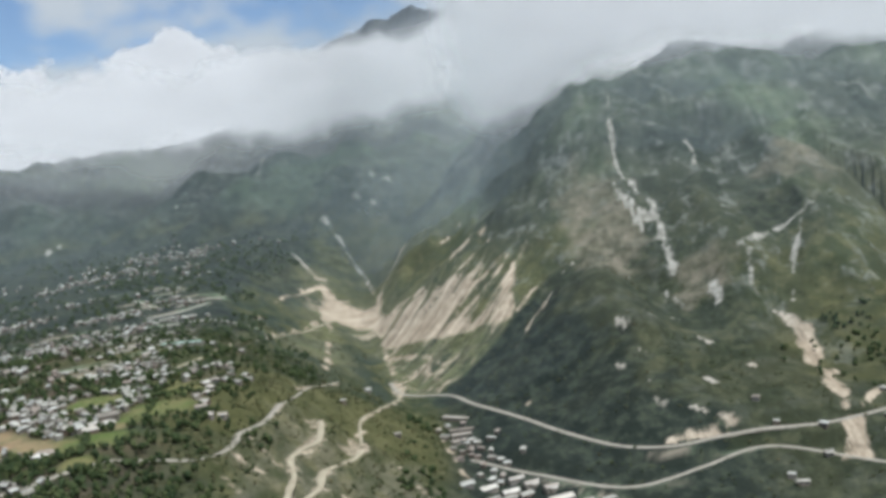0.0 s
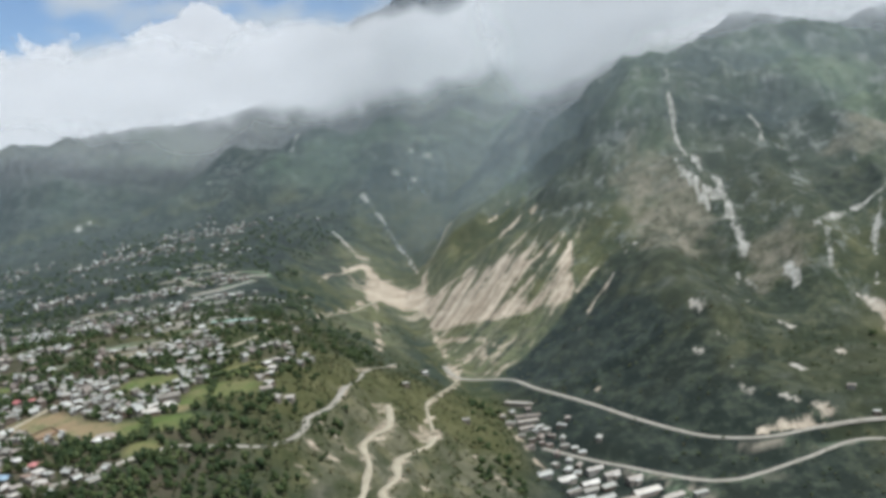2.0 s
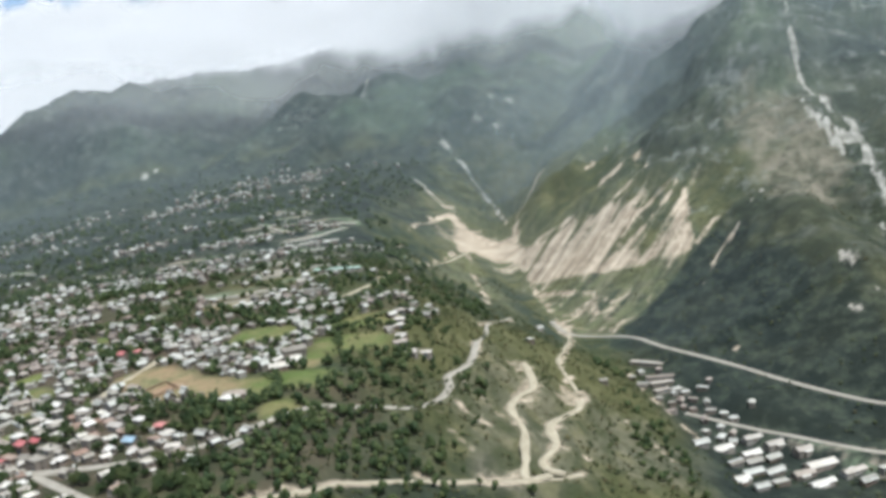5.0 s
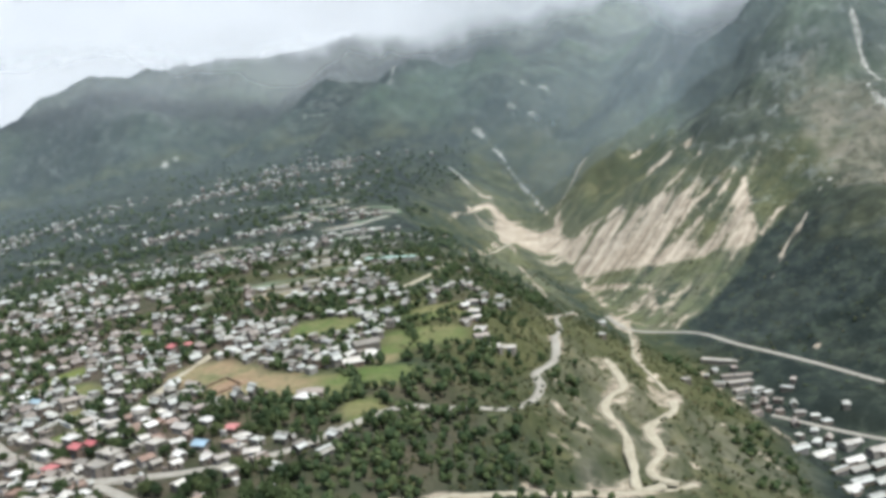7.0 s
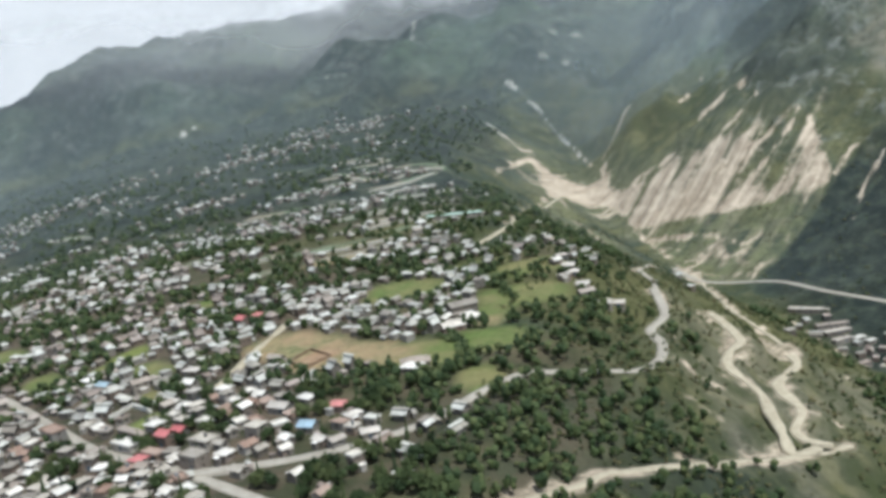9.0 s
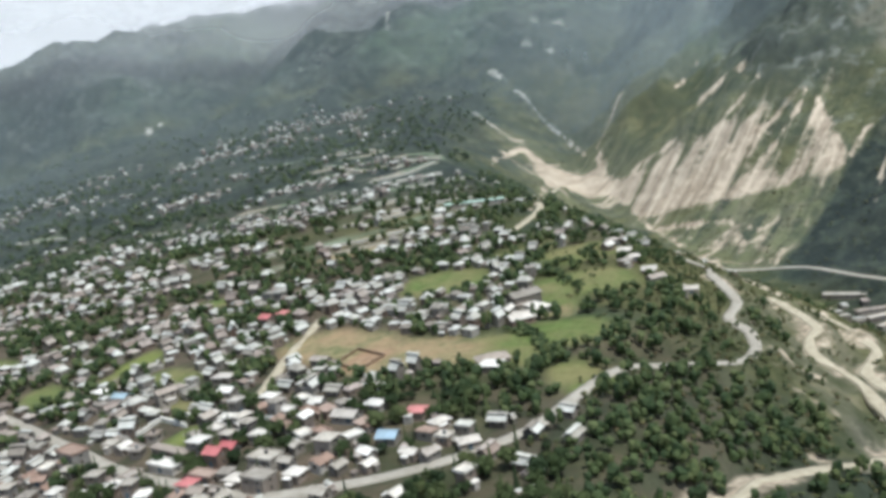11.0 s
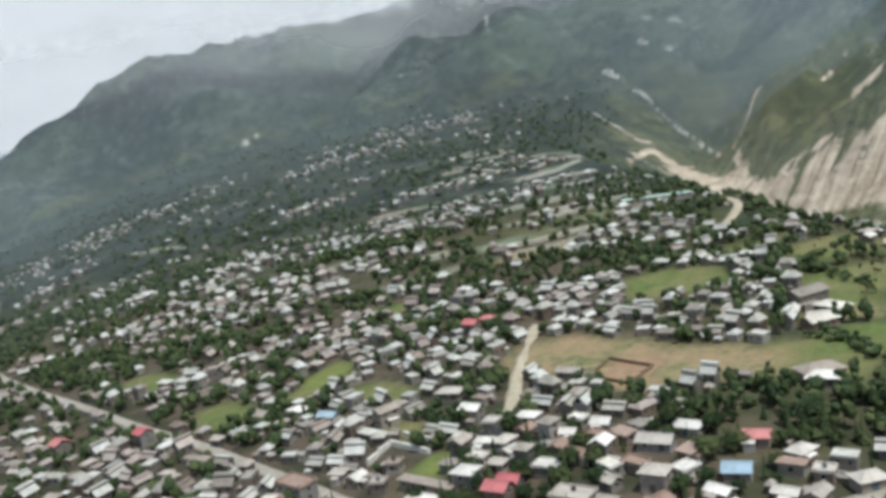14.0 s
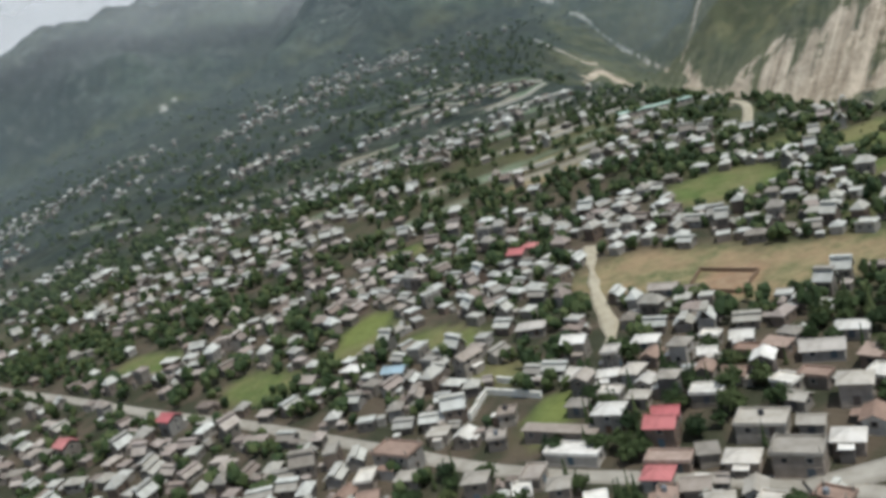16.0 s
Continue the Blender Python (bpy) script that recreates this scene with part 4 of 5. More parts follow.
def house(w, d, storeys, shape, tint, seed, plinth=3.0):
    """A house on an Empty at its foot: walls on a deep plinth, roof, door, windows."""
    r = random.Random(seed)
    foot = new("house")
    high = 2.6 * storeys
    wall = join(box(w, d, high + plinth, 0, 0, -plinth), box(w + 0.3, d + 0.3, plinth + 0.25, 0, 0, -plinth - 0.01))
    if storeys > 1:
        wall = join(wall, box(w + 0.16, d + 0.16, 0.28, 0, 0, 2.45))
    rise = min(w, d) * 0.24
    if shape == "gable":
        e = gable_ends(w, d, rise)
        wall = join(wall, ([(x, y, z + high) for x, y, z in e[0]], e[1]))
    part("wall", mesh_of("wall", wall, WALL), foot)
    top = {"flat": flat_roof(w, d, 0.35, 0.5), "gable": gable(w, d, rise, 0.55, 0.1), "hip": hip(w, d, rise, 0.6, 0.12), "shed": box(w + 1.0, d + 1.0, 0.14)}[shape]
    m = pose(0, 0, high + (0.25 if shape == "shed" else 0), 4 if shape == "shed" else 0)
    roof = part("roof", mesh_of("roof", top, ROOF[tint]), foot, m, f"{tint} roof")
    if shape == "flat":
        if r.random() < 0.45:
            part("water_tank", TANK, foot, pose(r.uniform(-0.3, 0.3) * w, r.uniform(-0.3, 0.3) * d, high + 0.3))
        if r.random() < 0.4:
            for a, b in ((-1, -1), (1, -1), (1, 1), (-1, 1)):
                part("column", COLUMN, foot, pose(a * (w / 2 - 0.3), b * (d / 2 - 0.3), high + 0.3))
    if r.random() < 0.6:
        a, b, side = 0.45 * w, r.uniform(1.6, 2.4), r.choice((-1, 1))
        x, y = r.uniform(-0.25, 0.25) * w, side * (d / 2 + b / 2 - 0.05)
        shed = part("lean_to", mesh_of("lean_to", box(a, b, 2.0 + plinth, 0, 0, -plinth), WALL), foot, pose(x, y, 0), "low block lean-to against the house")
        part("lean_to_roof", mesh_of("lean_to_roof", box(a + 0.5, b + 0.4, 0.08), ROOF["rust" if tint == "rust" else "pale"]), shed, pose(0, 0, 2.12, -side * 7))
    for s in range(storeys):
        for side, wide, deep in ((0, w, d), (90, d, w), (180, w, d), (270, d, w)):
            n = max(1, int(wide / 3.6))
            for k in range(n):
                x = (k + 0.5) * wide / n - wide / 2
                if s == 0 and side == 0 and k == n // 2:
                    part("door", DOOR_LEAF, foot, pose(0, 0, 0, 0, 0, side) @ pose(x, -deep / 2 - 0.03, 0.05))
                elif r.random() < 0.8:
                    pane = part("window", WINDOW, foot, pose(0, 0, 0, 0, 0, side) @ pose(x, -deep / 2 - 0.02, 2.6 * s + 0.85))
                    part("pane", GLASS, pane)
    high_word = ("single-storey", "two-storey", "three-storey")[storeys - 1]
    return tagged(foot, f"{high_word} {HOUSE_WORDS[tint]} {HOUSE_SHAPES[shape]}", "house", "houses of the town")


# ---- trees ----
def blob(r, seed, squash=0.8):
    """A leaf clump: a dented twenty-sided lump."""
    q = random.Random(seed)
    g = (1 + 5 ** 0.5) / 2
    v = [(-1, g, 0), (1, g, 0), (-1, -g, 0), (1, -g, 0), (0, -1, g), (0, 1, g), (0, -1, -g), (0, 1, -g), (g, 0, -1), (g, 0, 1), (-g, 0, -1), (-g, 0, 1)]
    f = [(0, 11, 5), (0, 5, 1), (0, 1, 7), (0, 7, 10), (0, 10, 11), (1, 5, 9), (5, 11, 4), (11, 10, 2), (10, 7, 6), (7, 1, 8), (3, 9, 4), (3, 4, 2), (3, 2, 6), (3, 6, 8), (3, 8, 9), (4, 9, 5), (2, 4, 11), (6, 2, 10), (8, 6, 7), (9, 8, 1)]
    return [tuple(c * r / 1.9 * q.uniform(0.6, 1.3) * (squash if k == 2 else 1) for k, c in enumerate(p)) for p in v], f


def moved(shape, x, y, z):
    return [(a + x, b + y, c + z) for a, b, c in shape[0]], shape[1]


def limb(a, b, ra, rb, n=6):
    a, b = Vector(a), Vector(b)
    q = (b - a).to_track_quat("Z", "Y")
    v = []
    for p, r in ((a, ra), (b, rb)):
        v += [tuple(p + q @ Vector((r * math.cos(k * 2 * math.pi / n), r * math.sin(k * 2 * math.pi / n), 0))) for k in range(n)]
    return v, [(k, (k + 1) % n, n + (k + 1) % n, n + k) for k in range(n)] + [tuple(range(2 * n - 1, n - 1, -1))]


def broadleaf(seed, high, spread):
    q = random.Random(seed)
    fork = (q.uniform(-0.4, 0.4), q.uniform(-0.4, 0.4), high * 0.36)
    wood, crown = [limb((0, 0, -1.5), fork, 0.035 * high, 0.026 * high)], []
    for k in range(5):
        a = k * 1.26 + q.uniform(-0.4, 0.4)
        tip = (math.cos(a) * spread * q.uniform(0.3, 0.6), math.sin(a) * spread * q.uniform(0.3, 0.6), high * q.uniform(0.55, 0.82))
        wood.append(limb(fork, tip, 0.02 * high, 0.006 * high, 5))
        for j in range(7):
            p = [t + q.gauss(0, 0.2) * spread for t in tip]
            crown.append(moved(blob(spread * q.uniform(0.2, 0.36), q.random()), p[0], p[1], max(p[2], high * 0.34)))
        for j in range(14):
            p = [t + q.gauss(0, 0.3) * spread for t in tip]
            crown.append(moved(blob(spread * q.uniform(0.06, 0.13), q.random()), p[0], p[1], max(p[2], high * 0.3)))
    leaves = []
    for v, _ in crown[:]:
        mid = Vector(v[0]).lerp(Vector(v[3]), 0.5)
        for p in v:
            for _ in range(3):
                at = Vector(p).lerp(mid, q.uniform(-0.25, 0.2)) + Vector((q.gauss(0, 0.12), q.gauss(0, 0.12), q.gauss(0, 0.12)))
                s = 0.04 * spread
                a, b = Vector((q.gauss(0, s), q.gauss(0, s), q.gauss(0, s))), Vector((q.gauss(0, s), q.gauss(0, s), q.gauss(0, s)))
                leaves.append(([tuple(at), tuple(at + a), tuple(at + a + b), tuple(at + b)], [(0, 1, 2, 3)]))
    return join(*wood), join(*crown, *leaves)


def conifer(seed, high, spread):
    q = random.Random(seed)
    tiers = []
    for k in range(10):
        u = k / 9
        z, r = high * (0.12 + 0.8 * u), spread * (1 - 0.88 * u) * q.uniform(0.85, 1.1)
        n = 9 - k // 3
        for j in range(n):
            a = 6.283 * (j + q.random()) / n
            c, s, w = math.cos(a), math.sin(a), r * 0.34
            tip, rr = z - 0.16 * r - 0.02 * high, r * q.uniform(0.75, 1.15)
            v = [(0, 0, z + 0.1 * high), (c * rr * 0.6 - s * w, s * rr * 0.6 + c * w, z - 0.05 * r), (c * rr, s * rr, tip), (c * rr * 0.6 + s * w, s * rr * 0.6 - c * w, z - 0.05 * r), (c * rr * 0.5, s * rr * 0.5, z - 0.3 * r)]
            tiers.append((v, [(0, 1, 2), (0, 2, 3), (0, 4, 1), (0, 3, 4), (1, 4, 2), (2, 4, 3)]))
    tiers.append(moved(blob(spread * 0.16, seed, 3.0), 0, 0, high * 0.95))
    return limb((0, 0, -1.5), (0, 0, high * 0.9), 0.026 * high, 0.004 * high), join(*tiers)


def tree_kind(kind, seed):
    high = {"broadleaf": 8.5, "conifer": 12.0, "poplar": 12.0}[kind]
    trunk, crown = broadleaf(seed, high, 4.2) if kind == "broadleaf" else conifer(seed, high, 2.7 if kind == "conifer" else 1.5)
    t = new("tree")
    part("trunk", mesh_of("trunk", trunk, BARK, smooth=True), t)
    part("crown", mesh_of("crown", crown, LEAF), t)
    words = {"broadleaf": "leafy green broadleaf tree with a rounded uneven crown", "conifer": "dark green conifer tree with drooping ragged tiers", "poplar": "tall slender dark green tree among the houses"}
    return tagged(t, words[kind], "tree", "trees of the town")


# ---- where things stand ----
rng = random.Random(7)
road_points = np.concatenate([LINES[k][::2, :2] for k in ROADS])
road_half = np.concatenate([np.full(len(LINES[k][::2]), ROADS[k][0] / 2) for k in ROADS])


def clear_of_roads(x, y, gap):
    return (np.hypot(road_points[:, 0] - x, road_points[:, 1] - y) - road_half).min() > gap


OFF_BENCH = np.abs(land(MX, MY, 0) - bench(MX, MY))


def off_bench(x, y):
    """How far the bare lie of the land departs from the bench."""
    return OFF_BENCH[np.clip(np.searchsorted(GY, y), 0, len(GY) - 1), np.clip(np.searchsorted(GX, x), 0, len(GX) - 1)]


GROVES = [(-290, 562, 52, 26), (-400, 604, 13, 14), (-520, 760, 34, 18), (-395, 700, 30, 14), (-640, 800, 60, 22), (-470, 905, 70, 20), (-560, 1060, 80, 24), (-450, 1290, 80, 24), (-720, 960, 70, 24)]


def in_grove(x, y):
    return np.max([ramp(np.hypot((x - cx) / a, (y - cy) / b), 1.1, 0.8) for cx, cy, a, b in GROVES], axis=0)


def density(x, y):
    """How thickly the town stands at each place, from 0 to 1."""
    core = ramp(np.hypot((x + 460) / 170, (y - 600) / 150), 1.35, 0.8) * (0.7 + 0.3 * ramp(x - 0.5 * (y - 600), -520, -440))
    middle = 0.5 * ramp(np.hypot((x + 480) / 330, (y - 830) / 300), 1.15, 0.7)
    upper = 0.25 * ramp(np.hypot((x + 420) / 260, (y - 1250) / 330), 1.1, 0.7)
    west = 0.13 * ramp(np.hypot((x + 760) / 330, (y - 1080) / 400), 1.1, 0.7)
    upper = np.maximum(upper, 0.5 * ramp(np.hypot((x + 405) / 62, (y - 1260) / 160), 1.15, 0.6))
    clump = wave_noise(x, y, 46, 15, 3)
    rows = 0.5 * clump + 0.9 * wave_noise(0.3 * x, y - 0.25 * x, 48, 18, 2)
    thick = np.maximum(0.92 * core * (0.25 + 0.8 * ramp(clump, -0.25, 0.1)), np.maximum(np.maximum(middle, upper), west) * (0.03 + 0.97 * ramp(rows, -0.03, 0.17)))
    thick = np.maximum(thick, 0.9 * ramp(np.hypot((x + 365) / 85, (y - 540) / 55), 1.25, 0.7) * (0.55 + 0.45 * ramp(clump, -0.3, 0.1)))
    thick = np.maximum(thick, 0.8 * ramp(np.hypot((x + 297) / 55, (y - 803) / 24), 1.2, 0.8))
    thick = thick * (ramp(x + 0.12 * (y - 600), -235, -275) * 0.9 + 0.1) * (1 - in_grove(x, y))
    return np.where((field_weight(x, y, soft=0.1) > 0.25) | (off_bench(x, y) > 14) | (cover_at("strip", x, y) > 0.4), 0, thick)


dice = np.random.default_rng(7)
cx, cy = dice.uniform(-1150, -170, 60000), 430 + 1210 * dice.random(60000) ** 1.35
keep = (dice.random(60000) < density(cx, cy)) & (cy > 430 + np.maximum(0, -0.1 * (cx + 400)))
spots, taken = [], {}
for x, y in zip(cx[keep].tolist(), cy[keep].tolist()):
    i, j = int(x // 6), int(y // 6)
    if any(math.hypot(x - a, y - b) < 6.1 for di in (-1, 0, 1) for dj in (-1, 0, 1) for a, b in taken.get((i + di, j + dj), ())):
        continue
    if y > 1000 and float(wave_noise(np.array(0.45 * x), np.array(y - 0.25 * x), 42, 53, 2)) < -0.2:
        continue
    if clear_of_roads(x, y, 3.2):
        spots.append((x, y))
        taken.setdefault((i, j), []).append((x, y))
# houses that stand out: x, y, width, depth, storeys, roof shape, roof tint, turn
LANDMARKS = [(-365, 530, 14, 9, 1, "flat", "grey", -32), (-364, 515, 13, 9, 2, "flat", "grey", -32), (-373, 522, 9, 7, 1, "hip", "pale", -30), (-384, 540, 9, 8, 2, "gable", "red", -30),
             (-386, 530, 13, 6, 1, "flat", "rust", -30), (-405, 556, 27, 4, 1, "shed", "pale", -36), (-404, 546, 18, 7, 1, "flat", "pale", -34), (-393, 552, 9, 8, 2, "hip", "pale", -30),
             (-527, 645, 9, 8, 2, "gable", "red", -40), (-572, 662, 10, 9, 2, "gable", "red", -40), (-394, 690, 9, 8, 2, "gable", "red", -35), (-388, 701, 8, 7, 1, "hip", "red", -30), (-390, 525, 8, 7, 1, "hip", "red", -30), (-446, 621, 10, 6, 1, "gable", "teal", -25), (-423, 610, 11, 7, 2, "gable", "pale", 40),
             (-401, 622, 12, 8, 1, "hip", "pale", -20), (-476, 639, 9, 7, 1, "gable", "pale", -35), (-460, 634, 10, 7, 1, "hip", "pale", -35), (-446, 568, 16, 9, 2, "flat", "rust", -38)]
LANDMARKS += [(-340, 553, 13, 8, 1, "gable", "pale", -28), (-330, 558, 10, 7, 1, "hip", "pale", -35), (-287, 575, 12, 9, 1, "hip", "pale", -25), (-381, 547, 8, 7, 1, "gable", "red", -25),
              (-324, 531, 9, 8, 1, "gable", "teal", -20), (-298, 517, 9, 7, 1, "hip", "pale", 10), (-268, 626, 16, 6, 1, "gable", "pale", 0), (-275, 637, 14, 5, 1, "gable", "pale", 65),
              (-315, 546, 9, 8, 1, "hip", "red", -20), (-358, 620, 12, 6, 1, "gable", "pale", -35), (-370, 549, 10, 7, 1, "flat", "pale", -30), (-344, 530, 9, 8, 2, "hip", "grey", -30),
              (-353, 517, 8, 7, 1, "hip", "pale", -30), (-392, 594, 9, 7, 2, "gable", "pale", -30), (-374, 586, 9, 7, 1, "hip", "pale", -30)]
# the school-like block among the green plots, the hill-top cluster and a long pale greenhouse roof
LANDMARKS += [(-267, 646, 20, 10, 2, "gable", "grey", 28), (-262, 634, 16, 9, 1, "hip", "pale", -60), (-271, 622, 15, 9, 1, "gable", "pale", 20), (-286, 581, 17, 11, 1, "hip", "pale", 10), (-278, 882, 60, 8, 1, "shed", "mint", -8),
              (-209, 734, 9, 7, 1, "hip", "pale", 15), (-214, 722, 8, 7, 1, "gable", "pale", 40), (-207, 712, 9, 7, 1, "gable", "pale", -20), (-206, 697, 10, 7, 1, "hip", "pale", 10), (-212, 687, 8, 6, 1, "flat", "pale", 30),
              (-203, 676, 9, 7, 1, "gable", "pale", -15), (-203, 663, 11, 7, 1, "gable", "pale", 20), (-195, 655, 8, 7, 1, "hip", "pale", 50), (-187, 664, 9, 6, 1, "gable", "pale", -10)]
spots = [p for p in spots if math.hypot(p[0] + 416, p[1] - 586) > 11]
for lx, ly, *_ in LANDMARKS:
    spots = [p for p in spots if math.hypot(p[0] - lx, p[1] - ly) > 7.8]
bulk = sorted(spots, key=lambda p: (p[0] + 400) ** 2 + (p[1] - 470) ** 2)
NEAR = 260
kinds = [(rng.uniform(4.2, 6.4), rng.uniform(3.6, 4.8), rng.choice((1, 1, 1, 1, 1, 2)), rng.choice(("flat", "flat", "gable", "gable", "hip", "shed")),
          rng.choice(("pale", "pale", "pale", "pale", "pale", "pale", "pale", "pale", "pale", "pale", "grey", "grey", "grey", "grey", "grey", "rust", "rust", "rust"))) for _ in range(40)]
models = [None] * len(kinds)


def lay(x, y):
    """A house's turn: along the streets, which follow the slope."""
    return -38 + 40 * float(wave_noise(np.array(x), np.array(y), 90, 22, 2)) + rng.choice((0, 90, 180, 270)) + rng.uniform(-14, 14)


for n, (x, y, w, d, storeys, shape, tint, turn) in enumerate(LANDMARKS):
    house(0.72 * w, 0.74 * d, storeys, shape, tint, 100 + n).matrix_basis = pose(x, y, float(ground(x, y)) + 0.4, 0, 0, turn)
for n, (x, y) in enumerate(bulk[:NEAR]):
    k = rng.randrange(len(kinds))
    while x < -445 and kinds[k][4] == "pale" and rng.random() < 0.82:
        k = rng.randrange(len(kinds))
    m = pose(x, y, float(ground(x, y)) + 0.4, 0, 0, lay(x, y))
    if models[k] is None:
        models[k] = house(*kinds[k], seed=k)
        models[k].matrix_basis = m
    else:
        copy_thing(models[k], m)


# the long row buildings at the head of the hamlet, and its large pale sheds
HAMLET = [(-11, 902, 30, 6, -30), (-6, 869, 24, 5, 2), (-7, 856, 20, 5, 13), (-10, 840, 15, 5, 27), (11, 733, 15, 7, 24), (36, 748, 14, 6, 22), (29, 728, 15, 6, 26), (48, 736, 14, 7, 24), (63, 721, 13, 7, 24),
          (68, 703, 22, 9, 22), (85, 691, 18, 6, 25), (53, 693, 15, 7, 20), (10, 684, 11, 7, 24), (59, 676, 19, 6, 26)]
for n, (x, y, w, d, turn) in enumerate(HAMLET):
    house(w, d, 1, "flat" if n < 4 else "gable", "pale", 200 + n).matrix_basis = pose(x, y, float(ground(x, y)) + 0.5, 0, 0, turn)


# ---- the farther houses, too many to count ----
def scatter(name, shapes, places, materials, label, category, jitter=0.2):
    """One mesh of many copies. shapes: (corners, faces, slots); places: (x, y, z, turn, sx, sy, sz, which)."""
    verts, faces, slots, n = [], [], [], 0
    ready = [(np.array(v), [np.array(q) for q in f], s) for v, f, s in shapes]
    for x, y, z, turn, sx, sy, sz, which in places:
        v, f, s = ready[which]
        c, t = math.cos(radians(turn)), math.sin(radians(turn))
        a, b = v[:, 0] * sx, v[:, 1] * sy
        verts.append(np.column_stack([x + a * c - b * t, y + a * t + b * c, z + v[:, 2] * sz]))
        faces += [(q + n).tolist() for q in f]
        slots += s
        n += len(v)
    me = bpy.data.meshes.new(name)
    me.from_pydata(np.concatenate(verts).tolist(), [], faces)
    for m in materials:
        me.materials.append(m)
    me.polygons.foreach_set("material_index", slots)
    return tagged(new(name, me), label, category, kind="stuff")


def house_block(shape, roof):
    body = box(1, 1, 1 + 0.8, 0, 0, -0.8)
    holes = [box(0.1, 0.02, 0.3, a, s * 0.5, 0.4) for a in (-0.25, 0.25) for s in (-1, 1)]
    top = {"flat": join(box(1.06, 1.08, 0.1, 0, 0, 1), box(1.06, 0.04, 0.1, 0, -0.52, 1.1), box(1.06, 0.04, 0.1, 0, 0.52, 1.1)), "gable": moved(gable(1, 1, 0.5, 0.13, 0.05), 0, 0, 1), "hip": moved(hip(1, 0.92, 0.5, 0.12, 0.06), 0, 0, 1)}[shape]
    v, f = join(body, *holes, top)
    return v, f, [0] * len(body[1]) + [2] * (6 * len(holes)) + [roof] * len(top[1])


far = []
for x, y in bulk[NEAR:]:
    far.append((x, y, float(ground(x, y)) + 0.2, lay(x, y), rng.uniform(3.9, 6.4) * (1 - 0.25 * float(ramp(y, 800, 1200))), rng.uniform(3.4, 4.8), rng.choice((2.3, 2.5, 2.7, 2.8, 4.6)), rng.choice((0, 1, 1, 2, 2)) + (3 if rng.random() < 0.14 + 0.34 * float(ramp(x - 0.4 * (y - 600), -440, -520)) * float(ramp(y, 900, 760)) else 0)))
# the hamlet on the valley floor: long sheds in rows, and a string of houses along the foot of the spur
for ax, ay, bx, by in ((-6, 722, 42, 743), (-2, 705, 70, 733), (6, 688, 84, 716), (20, 672, 92, 700), (40, 660, 104, 686)):
    n = int(math.hypot(bx - ax, by - ay) / 15)
    for k in range(n + 1):
        if rng.random() < 0.82:
            x, y = ax + (bx - ax) * k / n + rng.uniform(-2.5, 2.5), ay + (by - ay) * k / n + rng.uniform(-1.5, 1.5)
            if clear_of_roads(x, y, 3.5) and all(math.hypot(x - h[0], y - h[1]) > 4 + 0.5 * h[2] for h in HAMLET):
                far.append((x, y, float(ground(x, y)) + 0.3, 24 + rng.uniform(-5, 5), rng.uniform(9, 13.5), rng.uniform(4.2, 5.6), rng.choice((2.6, 3.0)), rng.choice((0, 1, 1))))
for k in range(150):
    u, v = rng.uniform(0, 1), rng.gauss(0, 0.5)
    x, y = -20 + 55 * u + 14 * v, 890 - 150 * u + 20 * v
    if clear_of_roads(x, y, 3.5) and rng.random() < 0.75 + float(wave_noise(np.array(x), np.array(y), 24, 91, 2)) and all(math.hypot(x - f[0], y - f[1]) > 8.4 for f in far[-120:]) and all(math.hypot(x - h[0], y - h[1]) > 3 + 0.5 * h[2] for h in HAMLET):
        far.append((x, y, float(ground(x, y)) + 0.3, rng.choice((-20, 25, 70)) + rng.uniform(-14, 14), rng.uniform(4.5, 9), rng.uniform(3.8, 5.2), rng.choice((2.5, 2.8)), rng.choice((0, 1, 2, 3, 4))))
for k in range(20):
    x, y = rng.uniform(235, 400), rng.uniform(650, 770)
    if clear_of_roads(x, y, 4):
        far.append((x, y, float(ground(x, y)) + 0.3, rng.uniform(-50, 40), rng.uniform(4, 9), rng.uniform(4, 5.5), 2.8, rng.randrange(3)))
for k in range(60):
    x, y = rng.uniform(-215, -60), rng.uniform(690, 1000)
    if rng.random() < 0.09 and clear_of_roads(x, y, 5):
        far.append((x, y, float(ground(x, y)) + 0.6, rng.uniform(0, 360), rng.uniform(5, 8), rng.uniform(5, 6), 2.8, rng.randrange(3)))
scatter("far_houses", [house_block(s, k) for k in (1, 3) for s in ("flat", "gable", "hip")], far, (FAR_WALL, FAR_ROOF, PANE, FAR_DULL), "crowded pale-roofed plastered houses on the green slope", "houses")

# lean-tos, coops and small sheds crowded between the nearer houses
huts = []
for x, y in bulk[:900]:
    for _ in range(rng.choice((0, 1, 1, 2))):
        a, b = rng.uniform(0, 6.28), rng.uniform(3.6, 5.4)
        hx, hy = x + b * math.cos(a), y + b * math.sin(a)
        if clear_of_roads(hx, hy, 1.6) and all(math.hypot(hx - h[0], hy - h[1]) > 0.55 * h[2] + 1 for h in LANDMARKS) and field_weight(np.array(hx), np.array(hy), soft=0.1) < 0.25:
            huts.append((hx, hy, float(ground(hx, hy)) + 0.1, lay(x, y), rng.uniform(1.5, 3.2), rng.uniform(1.3, 2.4), rng.uniform(1.3, 2.2), rng.randrange(6)))
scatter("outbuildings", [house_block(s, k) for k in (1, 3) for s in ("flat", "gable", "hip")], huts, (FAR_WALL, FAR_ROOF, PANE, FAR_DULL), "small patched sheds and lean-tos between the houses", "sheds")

# ---- trees ----
stands = []
house_at = np.array([p[:2] for p in bulk] + [p[:2] for p in LANDMARKS] + [h[:2] for h in HAMLET] + [f[:2] for f in far])


